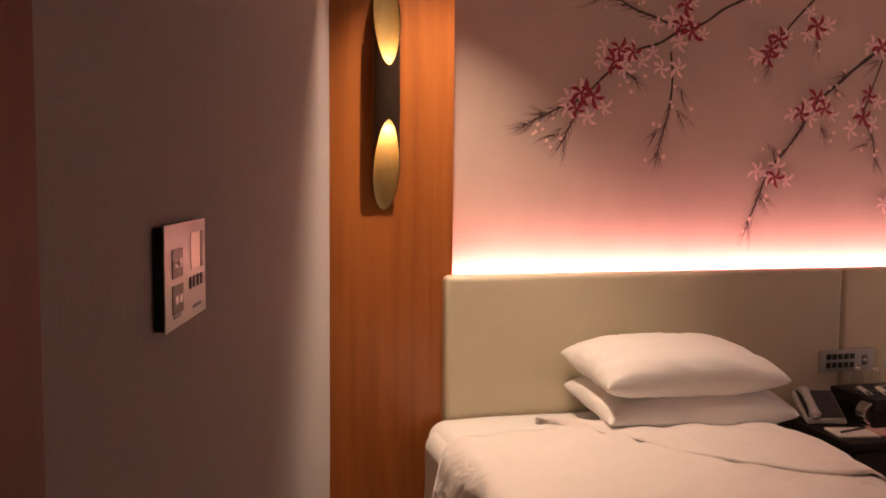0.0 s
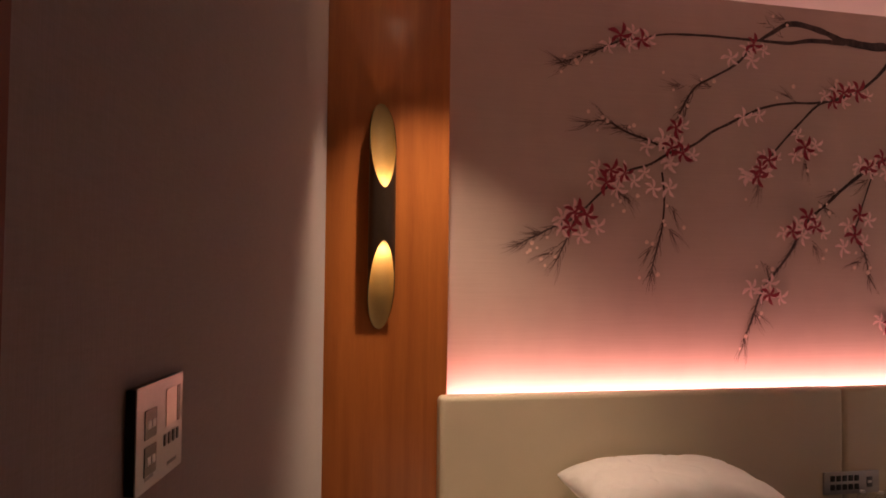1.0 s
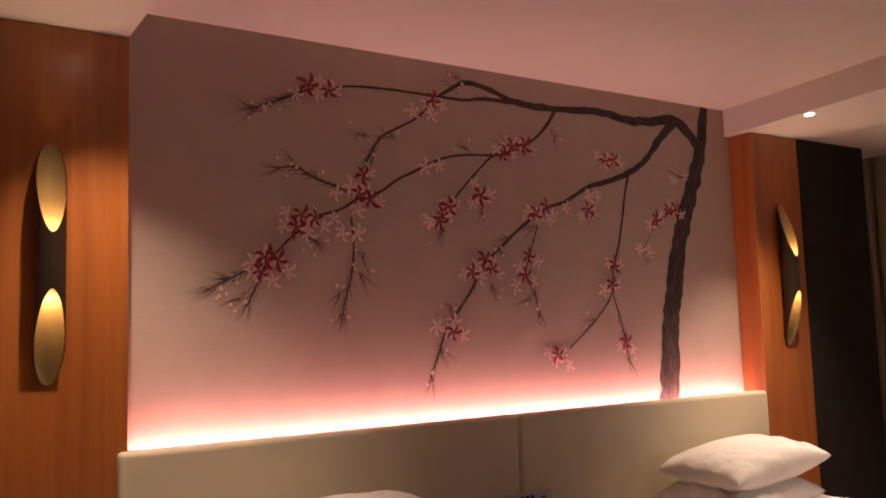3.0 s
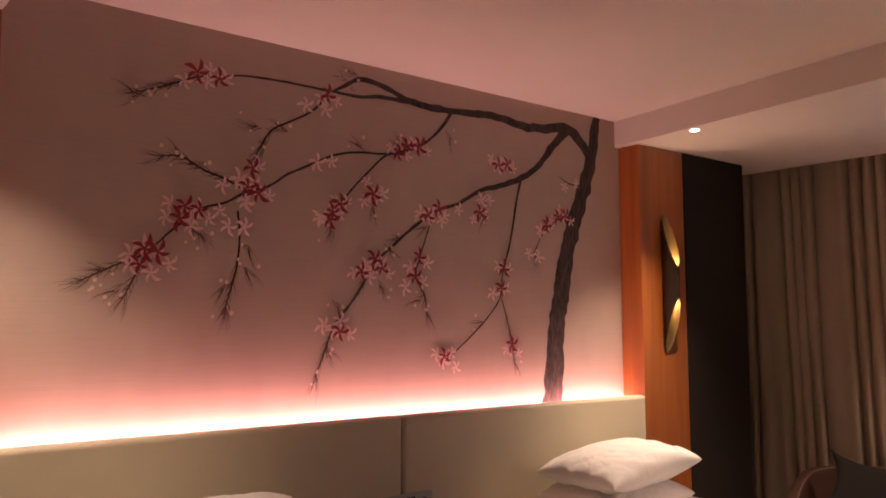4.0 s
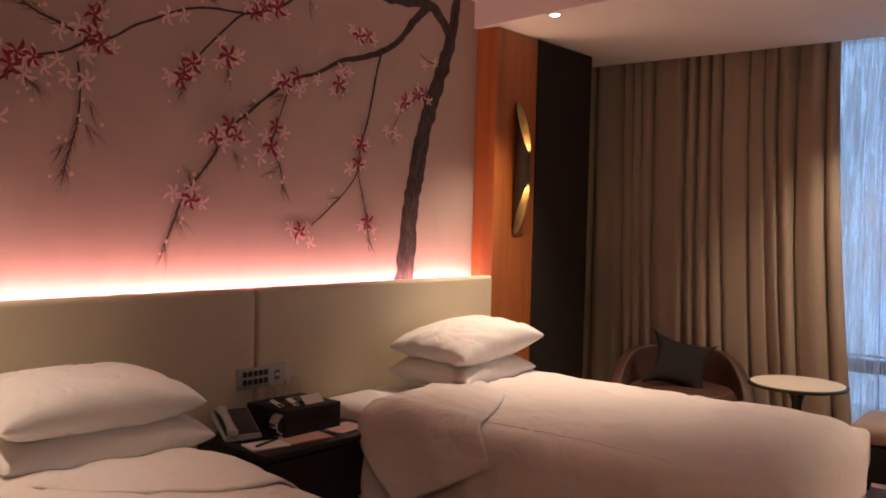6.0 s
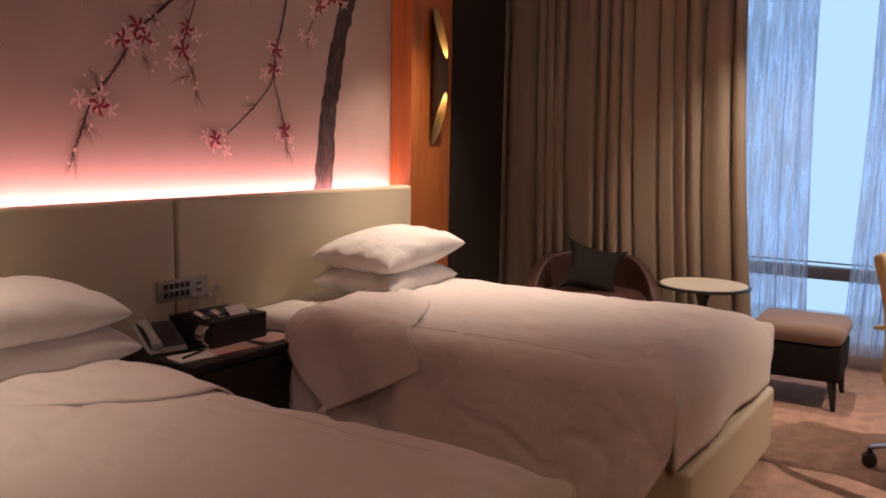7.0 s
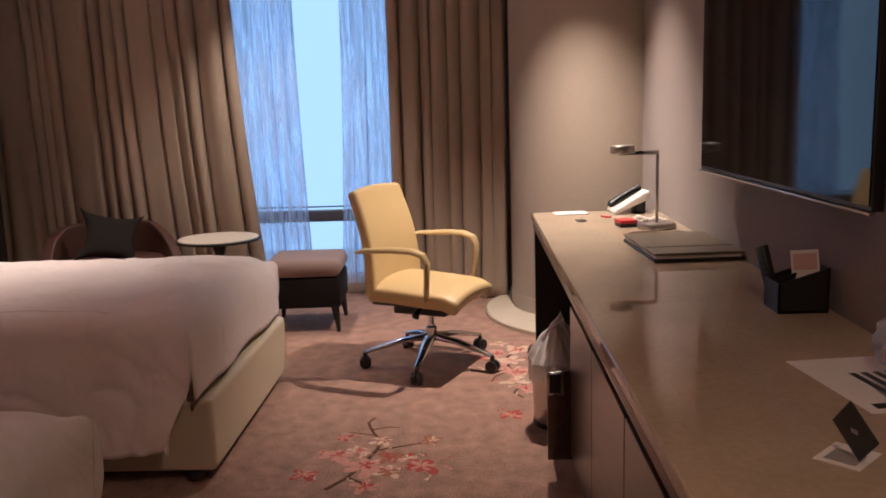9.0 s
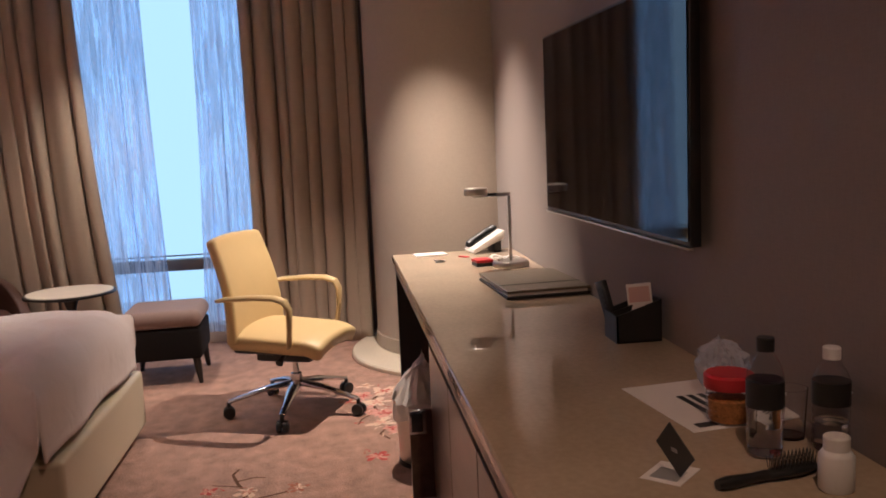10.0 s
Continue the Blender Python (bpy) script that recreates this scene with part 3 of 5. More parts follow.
make_curtain("curtain", 3.27, 1.60, 5.36, 15, 0.078, DRAPE, "long taupe satin curtain drawn to one side", "curtain", 0.012, 2.60, 0, -0.16, 1.0, 380, "curtains")
make_curtain("curtain", 0.56, -0.24, 5.36, 8, 0.078, DRAPE, "long taupe satin curtain drawn beside the column", "curtain", 0.012, 2.60, 0.0, 0.02, 5.0, 230, "curtains")
make_curtain("sheer_curtain", 1.72, 1.20, 5.50, 6, 0.028, SHEER, "thin white sheer curtain over the window", "curtain", 0.10, 2.50, -0.02, -0.05, 9.0, 120, "sheers")
make_curtain("sheer_curtain", 0.88, 0.40, 5.50, 6, 0.028, SHEER, "thin white sheer curtain over the window", "curtain", 0.10, 2.50, 0.06, 0.02, 3.0, 120, "sheers")

# ---- desk ----
desk = thing("writing_desk", (2.2, -0.64, 0), "long wall desk with a polished stone top", "desk")
X0, X1 = -1.9, 1.88
part("top", B(X0, X1, -0.327, 0.34, 0.715, 0.75, 0.006, 3), STONE, desk, "polished beige stone top")
part("apron", B(X0, X1, 0.30, 0.332, 0.672, 0.713, 0.003), DESKWOOD, desk, "dark wood apron")
part("carcass", B(X0, 0.22, -0.325, 0.285, 0.09, 0.713), EBONY, desk)
# black strip laid in the gap so that its shade reads dark
part("gap_shade_strip", B(X0, 0.22, 0.286, 0.292, 0.64, 0.674), BLACK, desk, "black strip standing in for the shade under the apron")
part("toe_kick", B(X0, 0.20, -0.325, 0.24, 0.0, 0.088), BLACK, desk)
part("end_panel", B(X1 - 0.05, X1 - 0.002, -0.325, 0.325, 0.0, 0.713, 0.003), EBONY, desk)
part("back_panel", B(0.22, X1 - 0.05, -0.325, -0.30, 0.05, 0.713), EBONY, desk)
for k in range(4):
    xa = X0 + 0.004 + k * 0.53
    part("door", B(xa, xa + 0.522, 0.287, 0.324, 0.095, 0.636, 0.003), DESKWOOD, desk)
pull = part("pull_out", B(0.226, 0.246, 0.20, 0.405, 0.07, 0.40, 0.003), DESKWOOD, desk, "narrow pull-out front standing open")
part("handle", B(0.214, 0.2255, 0.345, 0.405, 0.315, 0.40, 0.002), CHROME, pull, "bright metal handle frame")
part("handle_recess", B(0.2125, 0.2138, 0.358, 0.398, 0.325, 0.392), BLACK, pull, "black handle recess")

# ---- television ----
tv = thing("television", (2.2, -0.97, 1.06), "large black flat television on the wall", "television", turn=1.4)
part("body", B(-0.68, 0.68, 0.045, 0.075, 0.0, 0.69, 0.004), BLACK, tv)
part("screen", B(-0.67, 0.67, 0.0755, 0.078, 0.014, 0.68), BLACKGLOSS, tv, "dark reflecting screen")
part("trim", B(-0.68, 0.68, 0.066, 0.082, -0.008, -0.001, 0.002), STEEL, tv, "bright trim along the lower edge")
part("mount", B(-0.3, 0.3, 0.0, 0.044, 0.15, 0.55), BLACK, tv)

# ---- desk chair ----
ch = thing("office_chair", (3.84, 0.24, 0), "mustard leather swivel chair with chrome base", "chair", turn=math.degrees(math.atan2(-0.92, -0.39)) + 90)
# local: the sitter looks towards -y


def shell(u, v):
    """Back: u across, v up."""
    a = u * 2 - 1
    z = 0.40 + 0.52 * v
    w = 0.275 - 0.035 * v
    y = 0.235 + 0.05 * v + 0.05 * v * v - 0.045 * (1 - a * a) * 0.2 - 0.02 * math.sin(v * math.pi)
    y -= 0.03 * a * a
    return a * w, y, z + 0.012 * (1 - a * a) * (v > 0.9)


bk = part("backrest", sheet(shell, 16, 18), YELLOW, ch, "mustard leather backrest", sharp=80)
thick(bk, 0.055, 0)
bv = bk.modifiers.new("round", 'BEVEL')
bv.width, bv.segments = 0.02, 3


def seat_top(u, v):
    a, b = u * 2 - 1, v
    y = 0.24 - 0.50 * b
    w = 0.265 - 0.02 * b ** 4
    z = 0.445 + 0.018 * (1 - a * a) - 0.028 * smoothstep(0.75, 1, b) ** 2 + 0.012 * math.cos(b * 3) - 0.02 * a ** 4
    return a * w, y, z


st = part("seat", sheet(seat_top, 18, 18), YELLOW, ch, "mustard leather seat", sharp=80)
thick(st, 0.085, -1)
bv = st.modifiers.new("round", 'BEVEL')
bv.width, bv.segments = 0.032, 4
for sx in (-1, 1):
    x = sx * 0.305
    pts = [(sx * 0.27, 0.265, 0.625), (x, 0.20, 0.64), (x, 0.05, 0.65), (x, -0.06, 0.648), (x, -0.115, 0.63), (x, -0.135, 0.59), (x, -0.13, 0.50), (sx * 0.295, -0.12, 0.42), (sx * 0.26, -0.10, 0.405)]
    part("armrest", rod(pts, [0.016, 0.022, 0.026, 0.027, 0.027, 0.025, 0.021, 0.020, 0.018], 12, flat=0.6), YELLOWPLASTIC, ch, "curved mustard armrest")
part("seat_pan", B(-0.235, 0.235, -0.21, 0.22, 0.352, 0.385, 0.015), BLACK, ch, "black seat pan")
part("tilt_mechanism", B(-0.12, 0.12, -0.14, 0.16, 0.285, 0.352, 0.015), BLACK, ch, "black tilt mechanism")
part("lever", rod([(-0.08, 0.0, 0.34), (-0.17, -0.01, 0.32), (-0.20, -0.01, 0.30)], [0.010, 0.012, 0.02]), BLACK, ch)
part("lever", rod([(0.08, 0.02, 0.34), (0.15, 0.03, 0.315), (0.18, 0.03, 0.29)], [0.010, 0.012, 0.02]), BLACK, ch)
part("gas_lift", lathe([(0.03, 0.10), (0.03, 0.20), (0.016, 0.205), (0.016, 0.33)], 20), CHROME, ch, "chrome gas lift")
for k in range(5):
    a = math.radians(72 * k + 121)
    d = Vector((math.cos(a), math.sin(a), 0))
    leg = part("base_leg", rod([d * 0.02 + Vector((0, 0, 0.15)), d * 0.15 + Vector((0, 0, 0.135)), d * 0.35 + Vector((0, 0, 0.085))], [0.030, 0.026, 0.016], 10, flat=0.6), CHROME, ch, "polished chrome base leg")
    s = Vector((-d.y, d.x, 0))
    cbm = bmesh.new()
    for off in (-0.016, 0.016):
        c = d * 0.35 + s * off + Vector((0, 0, 0.031))
        rod([c - s * 0.011, c - s * 0.009, c + s * 0.009, c + s * 0.011], [0.024, 0.030, 0.030, 0.024], 16, cbm)
    rod([d * 0.35 + Vector((0, 0, 0.03)), d * 0.35 + Vector((0, 0, 0.085))], 0.011, 8, cbm)
    part("caster", cbm, BLACK, leg, "black twin-wheel caster")

# ---- seating by the window ----
ac = thing("tub_armchair", (4.87, 2.32, 0), "brown leather tub armchair before the curtain", "armchair", turn=-62)


def tub(u, v):
    a = (u - 0.5) * math.radians(250)
    hgt = 0.17 + (0.395 + 0.07 * math.cos(a) - 0.21 * smoothstep(0.7, 1.9, abs(a))) * v
    r = 0.345 + 0.035 * v
    return r * 1.05 * math.sin(a), r * math.cos(a), hgt


tb = part("back_shell", sheet(tub, 44, 12), BROWNLEATHER, ac, "curved brown leather back and arms", sharp=80)
thick(tb, 0.075, 0)
bv = tb.modifiers.new("round", 'BEVEL')
bv.width, bv.segments = 0.03, 3
part("seat", lathe([(0, 0.15), (0.30, 0.15), (0.33, 0.18), (0.33, 0.38), (0.30, 0.42), (0, 0.43)], 40), BROWNLEATHER, ac)
for k in range(4):
    a = math.radians(45 + 90 * k)
    part("leg", rod([(0.24 * math.cos(a), 0.24 * math.sin(a), 0.16), (0.27 * math.cos(a), 0.27 * math.sin(a), 0.0)], [0.022, 0.014]), EBONY, ac)

BLACKCLOTH = woven("black_brown_upholstery", (0.008, 0.006, 0.0055), 0.9, var=0.2, sheen=0.0)
cu = thing("throw_cushion", (4.82, 2.36, 0.435), "dark charcoal square cushion on the armchair", "cushion")
cu.matrix_world = pose(4.83, 2.34, 0.435, 62, 13, -62)


def cushion_side(sgn):
    def f(u, v):
        a, b = u * 2 - 1, v * 2 - 1
        e = max(0, (1 - a ** 2) * (1 - b ** 2))
        pin = 1 - 0.3 * (1 - b * b) * a * a
        pin2 = 1 - 0.3 * (1 - a * a) * b * b
        return a * 0.205 * pin, 0.14 + b * 0.185 * pin2, sgn * (0.065 * e ** 0.5 + 0.004 * fbm(a * 3, b * 3, sgn) * e)
    return f


cb = sheet(cushion_side(1), 24, 24)
sheet(cushion_side(-1), 24, 24, bm=cb)
bmesh.ops.remove_doubles(cb, verts=cb.verts, dist=0.0008)
part("cover", cb, DARKCUSHION, cu, sharp=75)

tbl = thing("side_table", (4.76, 1.60, 0), "round pedestal table with cream top", "side table")
part("top", lathe([(0, 0.535), (0.235, 0.535), (0.262, 0.542), (0.262, 0.552), (0.25, 0.556), (0, 0.556)], 56), EBONY, tbl, "dark rounded table edge")
part("inlay", lathe([(0, 0.5565), (0.246, 0.5565), (0.244, 0.560), (0, 0.560)], 56), CREAMTOP, tbl, "cream lacquered inlay")
part("stem", lathe([(0.05, 0.03), (0.028, 0.08), (0.026, 0.45), (0.05, 0.52), (0.09, 0.534)], 24), EBONY, tbl)
part("foot", lathe([(0, 0), (0.17, 0), (0.17, 0.012), (0.06, 0.03), (0, 0.03)], 40), EBONY, tbl)

ot = thing("ottoman", (4.73, 1.05, 0), "square footstool with mauve cushion and dark skirt", "footstool", turn=2)
part("cushion", B(-0.235, 0.235, -0.235, 0.235, 0.335, 0.44, 0.052, 6), MAUVE, ot, "mauve padded top")
part("skirt", B(-0.225, 0.225, -0.225, 0.225, 0.15, 0.335, 0.02, 3), BLACKCLOTH, ot, "dark upholstered skirt")
for sx in (-1, 1):
    for sy in (-1, 1):
        part("leg", rod([(sx * 0.185, sy * 0.185, 0.16), (sx * 0.205, sy * 0.205, 0.0)], [0.026, 0.012], 8), EBONY, ot)

# ---- painted blossom tree on the wall ----
BARK = surface("painted_bark", (0.050, 0.034, 0.030), 0.75, scale=16, var=0.95, fine=70, bump=0.2, stretch=(1, 1, 0.35))
NEEDLE = surface("painted_needle", (0.10, 0.062, 0.05), 0.75, scale=20, var=0.3, bump=0.0)
PETALRED = surface("painted_red_petal", (0.27, 0.020, 0.040), 0.6, scale=60, var=0.35, bump=0.0)
PETALPINK = surface("painted_pink_petal", (0.78, 0.56, 0.54), 0.6, scale=60, var=0.25, bump=0.0)
BUD = surface("painted_bud", (0.74, 0.55, 0.46), 0.6, scale=60, var=0.15, bump=0.0)
mural = thing("wall_painting", (2.1, 3.15, 1.1), "painted blossoming tree with a dark bent trunk", "painting")
YW = 3.15


def W(x, z, lift):
    return Vector((x - 2.1, -lift, z - 1.1))


def stroke(name, pts, mat, rough_edge=0.12, lift=0.0015, label="", px=0.0025):
    """A brush stroke through (x, z, width) marks, with a wavering edge."""
    P = [Vector((a, b)) for a, b, _ in pts]
    ws = [c * px for *_, c in pts]
    fine, wid = [], []
    for i in range(len(P) - 1):
        p0, p1, p2, p3 = P[max(i - 1, 0)], P[i], P[i + 1], P[min(i + 2, len(P) - 1)]
        n = max(3, int((p2 - p1).length / 0.012))
        for k in range(n):
            t = k / n
            fine.append(0.5 * (2 * p1 + (p2 - p0) * t + (2 * p0 - 5 * p1 + 4 * p2 - p3) * t * t + (3 * p1 - p0 - 3 * p2 + p3) * t ** 3))
            wid.append(ws[i] + (ws[i + 1] - ws[i]) * t)
    fine.append(P[-1])
    wid.append(ws[-1])
    bm = bmesh.new()
    prev = None
    for i, p in enumerate(fine):
        d = (fine[min(i + 1, len(fine) - 1)] - fine[max(i - 1, 0)]).normalized()
        nrm = Vector((-d.y, d.x))
        w = wid[i] / 2
        a = p + nrm * w * (1 + rough_edge * 2 * noise.noise((p.x * 18, p.y * 18, 1.0)))
        b = p - nrm * w * (1 + rough_edge * 2 * noise.noise((p.x * 18, p.y * 18, 5.0)))
        cur = (bm.verts.new(W(a.x, a.y, lift)), bm.verts.new(W(b.x, b.y, lift)))
        if prev:
            bm.faces.new((prev[0], prev[1], cur[1], cur[0]))
        prev = cur
    return part(name, bm, mat, mural, label, smooth=False)


stroke("trunk", [(3.21, 1.06, 38), (3.23, 1.28, 36), (3.26, 1.51, 32), (3.31, 1.74, 31), (3.36, 1.92, 28), (3.42, 2.08, 27), (3.49, 2.24, 26), (3.56, 2.43, 22), (3.59, 2.58, 17), (3.61, 2.655, 16)], BARK, 0.20, 0.0015, "dark painted trunk", 0.0039)
stroke("bough", [(3.56, 2.40, 20), (3.46, 2.5, 21), (3.35, 2.555, 20), (3.18, 2.53, 17), (3.02, 2.52, 15), (2.82, 2.54, 13), (2.6, 2.525, 12), (2.42, 2.52, 12), (2.27, 2.53, 11), (2.17, 2.56, 9), (2.08, 2.58, 8), (2.0, 2.58, 7), (1.94, 2.55, 6), (1.86, 2.5, 4)], BARK, 0.2, 0.0021, "dark painted bough", 0.0029)
stroke("bough", [(3.35, 2.54, 18), (3.23, 2.43, 14), (3.14, 2.33, 12), (3.02, 2.25, 11), (2.86, 2.19, 9), (2.72, 2.15, 8), (2.57, 2.07, 6), (2.45, 2.03, 5), (2.29, 1.93, 5), (2.19, 1.85, 4.5), (2.07, 1.75, 4), (2.01, 1.65, 4), (1.93, 1.55, 3.5), (1.87, 1.48, 3), (1.82, 1.36, 3), (1.78, 1.27, 1.5)], BARK, 0.2, 0.0024, "dark painted bough", 0.0029)
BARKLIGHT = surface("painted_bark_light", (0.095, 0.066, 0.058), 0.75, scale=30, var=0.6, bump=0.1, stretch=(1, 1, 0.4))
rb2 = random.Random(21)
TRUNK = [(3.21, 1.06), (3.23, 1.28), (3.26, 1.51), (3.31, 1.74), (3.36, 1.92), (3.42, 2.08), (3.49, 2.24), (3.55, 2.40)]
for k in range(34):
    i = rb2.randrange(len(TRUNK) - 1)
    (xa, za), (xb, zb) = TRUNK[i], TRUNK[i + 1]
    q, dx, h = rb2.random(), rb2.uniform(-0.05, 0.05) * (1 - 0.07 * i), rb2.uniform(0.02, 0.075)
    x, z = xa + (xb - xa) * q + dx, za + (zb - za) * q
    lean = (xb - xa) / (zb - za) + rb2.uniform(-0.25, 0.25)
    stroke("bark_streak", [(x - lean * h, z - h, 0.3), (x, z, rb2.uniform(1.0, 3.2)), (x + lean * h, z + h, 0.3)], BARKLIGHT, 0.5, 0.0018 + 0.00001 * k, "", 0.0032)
for pts in (
    [(2.27, 2.52, 9), (2.12, 2.52, 7), (2.0, 2.5, 6), (1.91, 2.5, 5), (1.76, 2.5, 4), (1.59, 2.5, 4), (1.43, 2.49, 3.5), (1.34, 2.47, 3), (1.24, 2.45, 3), (1.13, 2.4, 3), (1.01, 2.35, 2)],
    [(1.83, 2.48, 4), (1.76, 2.4, 4), (1.64, 2.33, 3.5), (1.57, 2.29, 3), (1.52, 2.22, 3), (1.49, 2.16, 2)],
    [(2.53, 2.51, 7), (2.47, 2.43, 6), (2.38, 2.35, 5), (2.26, 2.29, 5), (2.14, 2.25, 4), (2.05, 2.17, 4), (1.97, 2.09, 3.5), (1.9, 2.01, 3), (1.86, 1.94, 2)],
):
    stroke("branch", pts, BARK, 0.2, 0.0027)
for pts in (
    [(2.26, 2.29, 4), (2.14, 2.26, 4), (2.0, 2.25, 4), (1.9, 2.23, 4), (1.82, 2.2, 4), (1.72, 2.15, 4), (1.64, 2.11, 4), (1.55, 2.05, 4), (1.46, 2.02, 4), (1.37, 1.97, 4), (1.26, 1.93, 4), (1.15, 1.84, 3.5), (1.05, 1.75, 3.5), (0.94, 1.7, 3), (0.82, 1.64, 2)],
    [(1.05, 1.74, 3), (1.02, 1.67, 3), (0.98, 1.59, 1.5)],
    [(1.46, 2.02, 3.5), (1.37, 2.06, 3.5), (1.27, 2.09, 3.5), (1.18, 2.13, 3), (1.1, 2.12, 1.5)],
    [(1.42, 1.94, 3), (1.43, 1.84, 3), (1.42, 1.72, 3), (1.39, 1.61, 2.5), (1.37, 1.53, 1.5)],
):
    stroke("branch", pts, BARK, 0.2, 0.0030)
for pts in (
    [(2.41, 1.99, 3), (2.37, 1.89, 3), (2.33, 1.78, 3), (2.31, 1.71, 3), (2.36, 1.63, 2.5), (2.38, 1.53, 1.5)],
    [(2.74, 2.14, 3), (2.75, 2.09, 3), (2.7, 1.99, 1.5)],
    [(3.0, 2.24, 7), (2.97, 2.14, 6), (2.94, 2.0, 5), (2.91, 1.88, 4), (2.87, 1.77, 3.5), (2.85, 1.67, 3), (2.83, 1.6, 3), (2.72, 1.49, 3), (2.56, 1.37, 3), (2.48, 1.32, 2)],
    [(2.85, 1.63, 2.5), (2.89, 1.51, 2.5), (2.92, 1.4, 2.5), (2.94, 1.29, 1.5)],
    [(3.42, 2.07, 3), (3.31, 2.06, 3), (3.18, 1.99, 2.5), (3.09, 1.86, 2)],
    [(3.47, 2.25, 3), (3.37, 2.25, 2.5), (3.29, 2.28, 1.5)],
):
    stroke("branch", pts, BARK, 0.2, 0.0033)


def sprigs(pts, seed, start=0.45):
    """Short needles standing off both sides of the outer part of a twig."""
    r2 = random.Random(seed)
    P = [Vector((a, b)) for a, b, _ in pts]
    run = [0.0]
    for a, b in zip(P, P[1:]):
        run.append(run[-1] + (b - a).length)
    bm = bmesh.new()
    d, side = start * run[-1], 1
    while d < run[-1]:
        i = max(k for k in range(len(P) - 1) if run[k] <= d)
        ax = (P[i + 1] - P[i]).normalized()
        root = P[i] + ax * (d - run[i])
        a = side * r2.uniform(0.45, 1.0)
        L = r2.uniform(0.028, 0.062)
        prev = None
        for j in range(4):
            t = j / 3
            b = a * (1 - 0.45 * t)
            w2 = Vector((ax.x * math.cos(b) - ax.y * math.sin(b), ax.x * math.sin(b) + ax.y * math.cos(b)))
            c, n = root + w2 * L * t, Vector((-w2.y, w2.x)) * 0.0017 * (1.2 - t)
            cur = (bm.verts.new(W(*(c + n), 0.0040)), bm.verts.new(W(*(c - n), 0.0040)))
            if prev:
                bm.faces.new((prev[0], prev[1], cur[1], cur[0]))
            prev = cur
        d += r2.uniform(0.008, 0.020)
        side = -side
    return part("needles", bm, NEEDLE, mural, smooth=False)


TWIGS = [
    [(1.34, 2.47, 0), (1.24, 2.45, 0), (1.13, 2.4, 0), (1.01, 2.35, 0)],
    [(1.05, 1.74, 0), (1.02, 1.67, 0), (0.98, 1.59, 0)],
    [(1.15, 1.84, 0), (1.05, 1.75, 0), (0.94, 1.7, 0), (0.82, 1.64, 0)],
    [(1.46, 2.02, 0), (1.27, 2.09, 0), (1.18, 2.13, 0), (1.1, 2.12, 0)],
    [(1.43, 1.84, 0), (1.42, 1.72, 0), (1.39, 1.61, 0), (1.37, 1.53, 0)],
    [(1.64, 2.33, 0), (1.57, 2.29, 0), (1.52, 2.22, 0), (1.49, 2.16, 0)],
    [(1.93, 1.55, 0), (1.87, 1.48, 0), (1.82, 1.36, 0), (1.78, 1.27, 0)],
    [(2.31, 1.71, 0), (2.36, 1.63, 0), (2.38, 1.53, 0)],
    [(2.85, 1.63, 0), (2.89, 1.51, 0), (2.92, 1.4, 0), (2.94, 1.29, 0)],
    [(2.07, 1.75, 0), (2.01, 1.65, 0), (1.93, 1.55, 0)],
    [(2.0, 2.5, 0), (1.94, 2.55, 0), (1.88, 2.58, 0)],
]
for k, pts in enumerate(TWIGS):
    sprigs(pts, 40 + k, 0.25)


def pinwheel_mesh(name, n, r, mat, seed):
    """A spinning blossom of narrow curved petals."""
    rnd = random.Random(seed)
    bm = bmesh.new()
    for k in range(n):
        a0 = 2 * math.pi * k / n + rnd.uniform(-0.25, 0.25)
        L = r * rnd.uniform(0.8, 1.15)
        prev = None
        for i in range(7):
            t = i / 6
            a = a0 + 0.42 * t * t
            c = Vector((math.cos(a), math.sin(a))) * L * t
            w = L * (0.030 + 0.145 * math.sin(math.pi * min(1, 0.04 + 0.94 * t ** 1.5)))
            d = Vector((-math.sin(a), math.cos(a)))
            p, q = c + d * w, c - d * w
            cur = (bm.verts.new((p.x, 0, p.y)), bm.verts.new((q.x, 0, q.y)))
            if prev:
                bm.faces.new((prev[0], prev[1], cur[1], cur[0]))
            prev = cur
    me = bpy.data.meshes.new(name)
    bm.to_mesh(me)
    bm.free()
    me.materials.append(mat)
    return me


REDS = [pinwheel_mesh("red_blossom", 5, 0.050, PETALRED, k) for k in range(3)]
PINKS = [pinwheel_mesh("pink_blossom", 5, 0.041, PETALPINK, 10 + k) for k in range(3)]
SPOTS_A = [(1.24, 2.47), (1.33, 2.46), (1.83, 2.48), (1.77, 2.44), (2.26, 2.31), (2.21, 2.27), (2.33, 2.32), (1.82, 2.2), (1.48, 2.12), (1.46, 2.04), (1.51, 2.02), (1.4, 2.02), (1.26, 1.93), (1.2, 1.94), (1.18, 1.89), (1.31, 1.95), (1.05, 1.77), (1.1, 1.76), (1.03, 1.71), (1.42, 1.89), (1.9, 2.01), (1.85, 1.94), (1.86, 1.97), (2.08, 2.12), (2.07, 2.07)]
SPOTS_B = [(2.45, 2.04), (2.38, 2.0), (2.52, 2.03), (2.08, 1.78), (2.12, 1.74), (2.01, 1.72), (1.87, 1.49), (1.9, 1.46), (2.33, 1.8), (2.31, 1.71), (2.75, 2.11), (2.71, 2.04), (2.9, 2.3), (2.84, 2.29), (3.37, 2.25), (3.27, 2.06), (3.18, 2.01), (3.33, 2.07), (3.09, 1.86), (2.87, 1.77), (2.85, 1.67), (2.48, 1.34), (2.51, 1.31), (2.92, 1.39)]
rnd = random.Random(5)
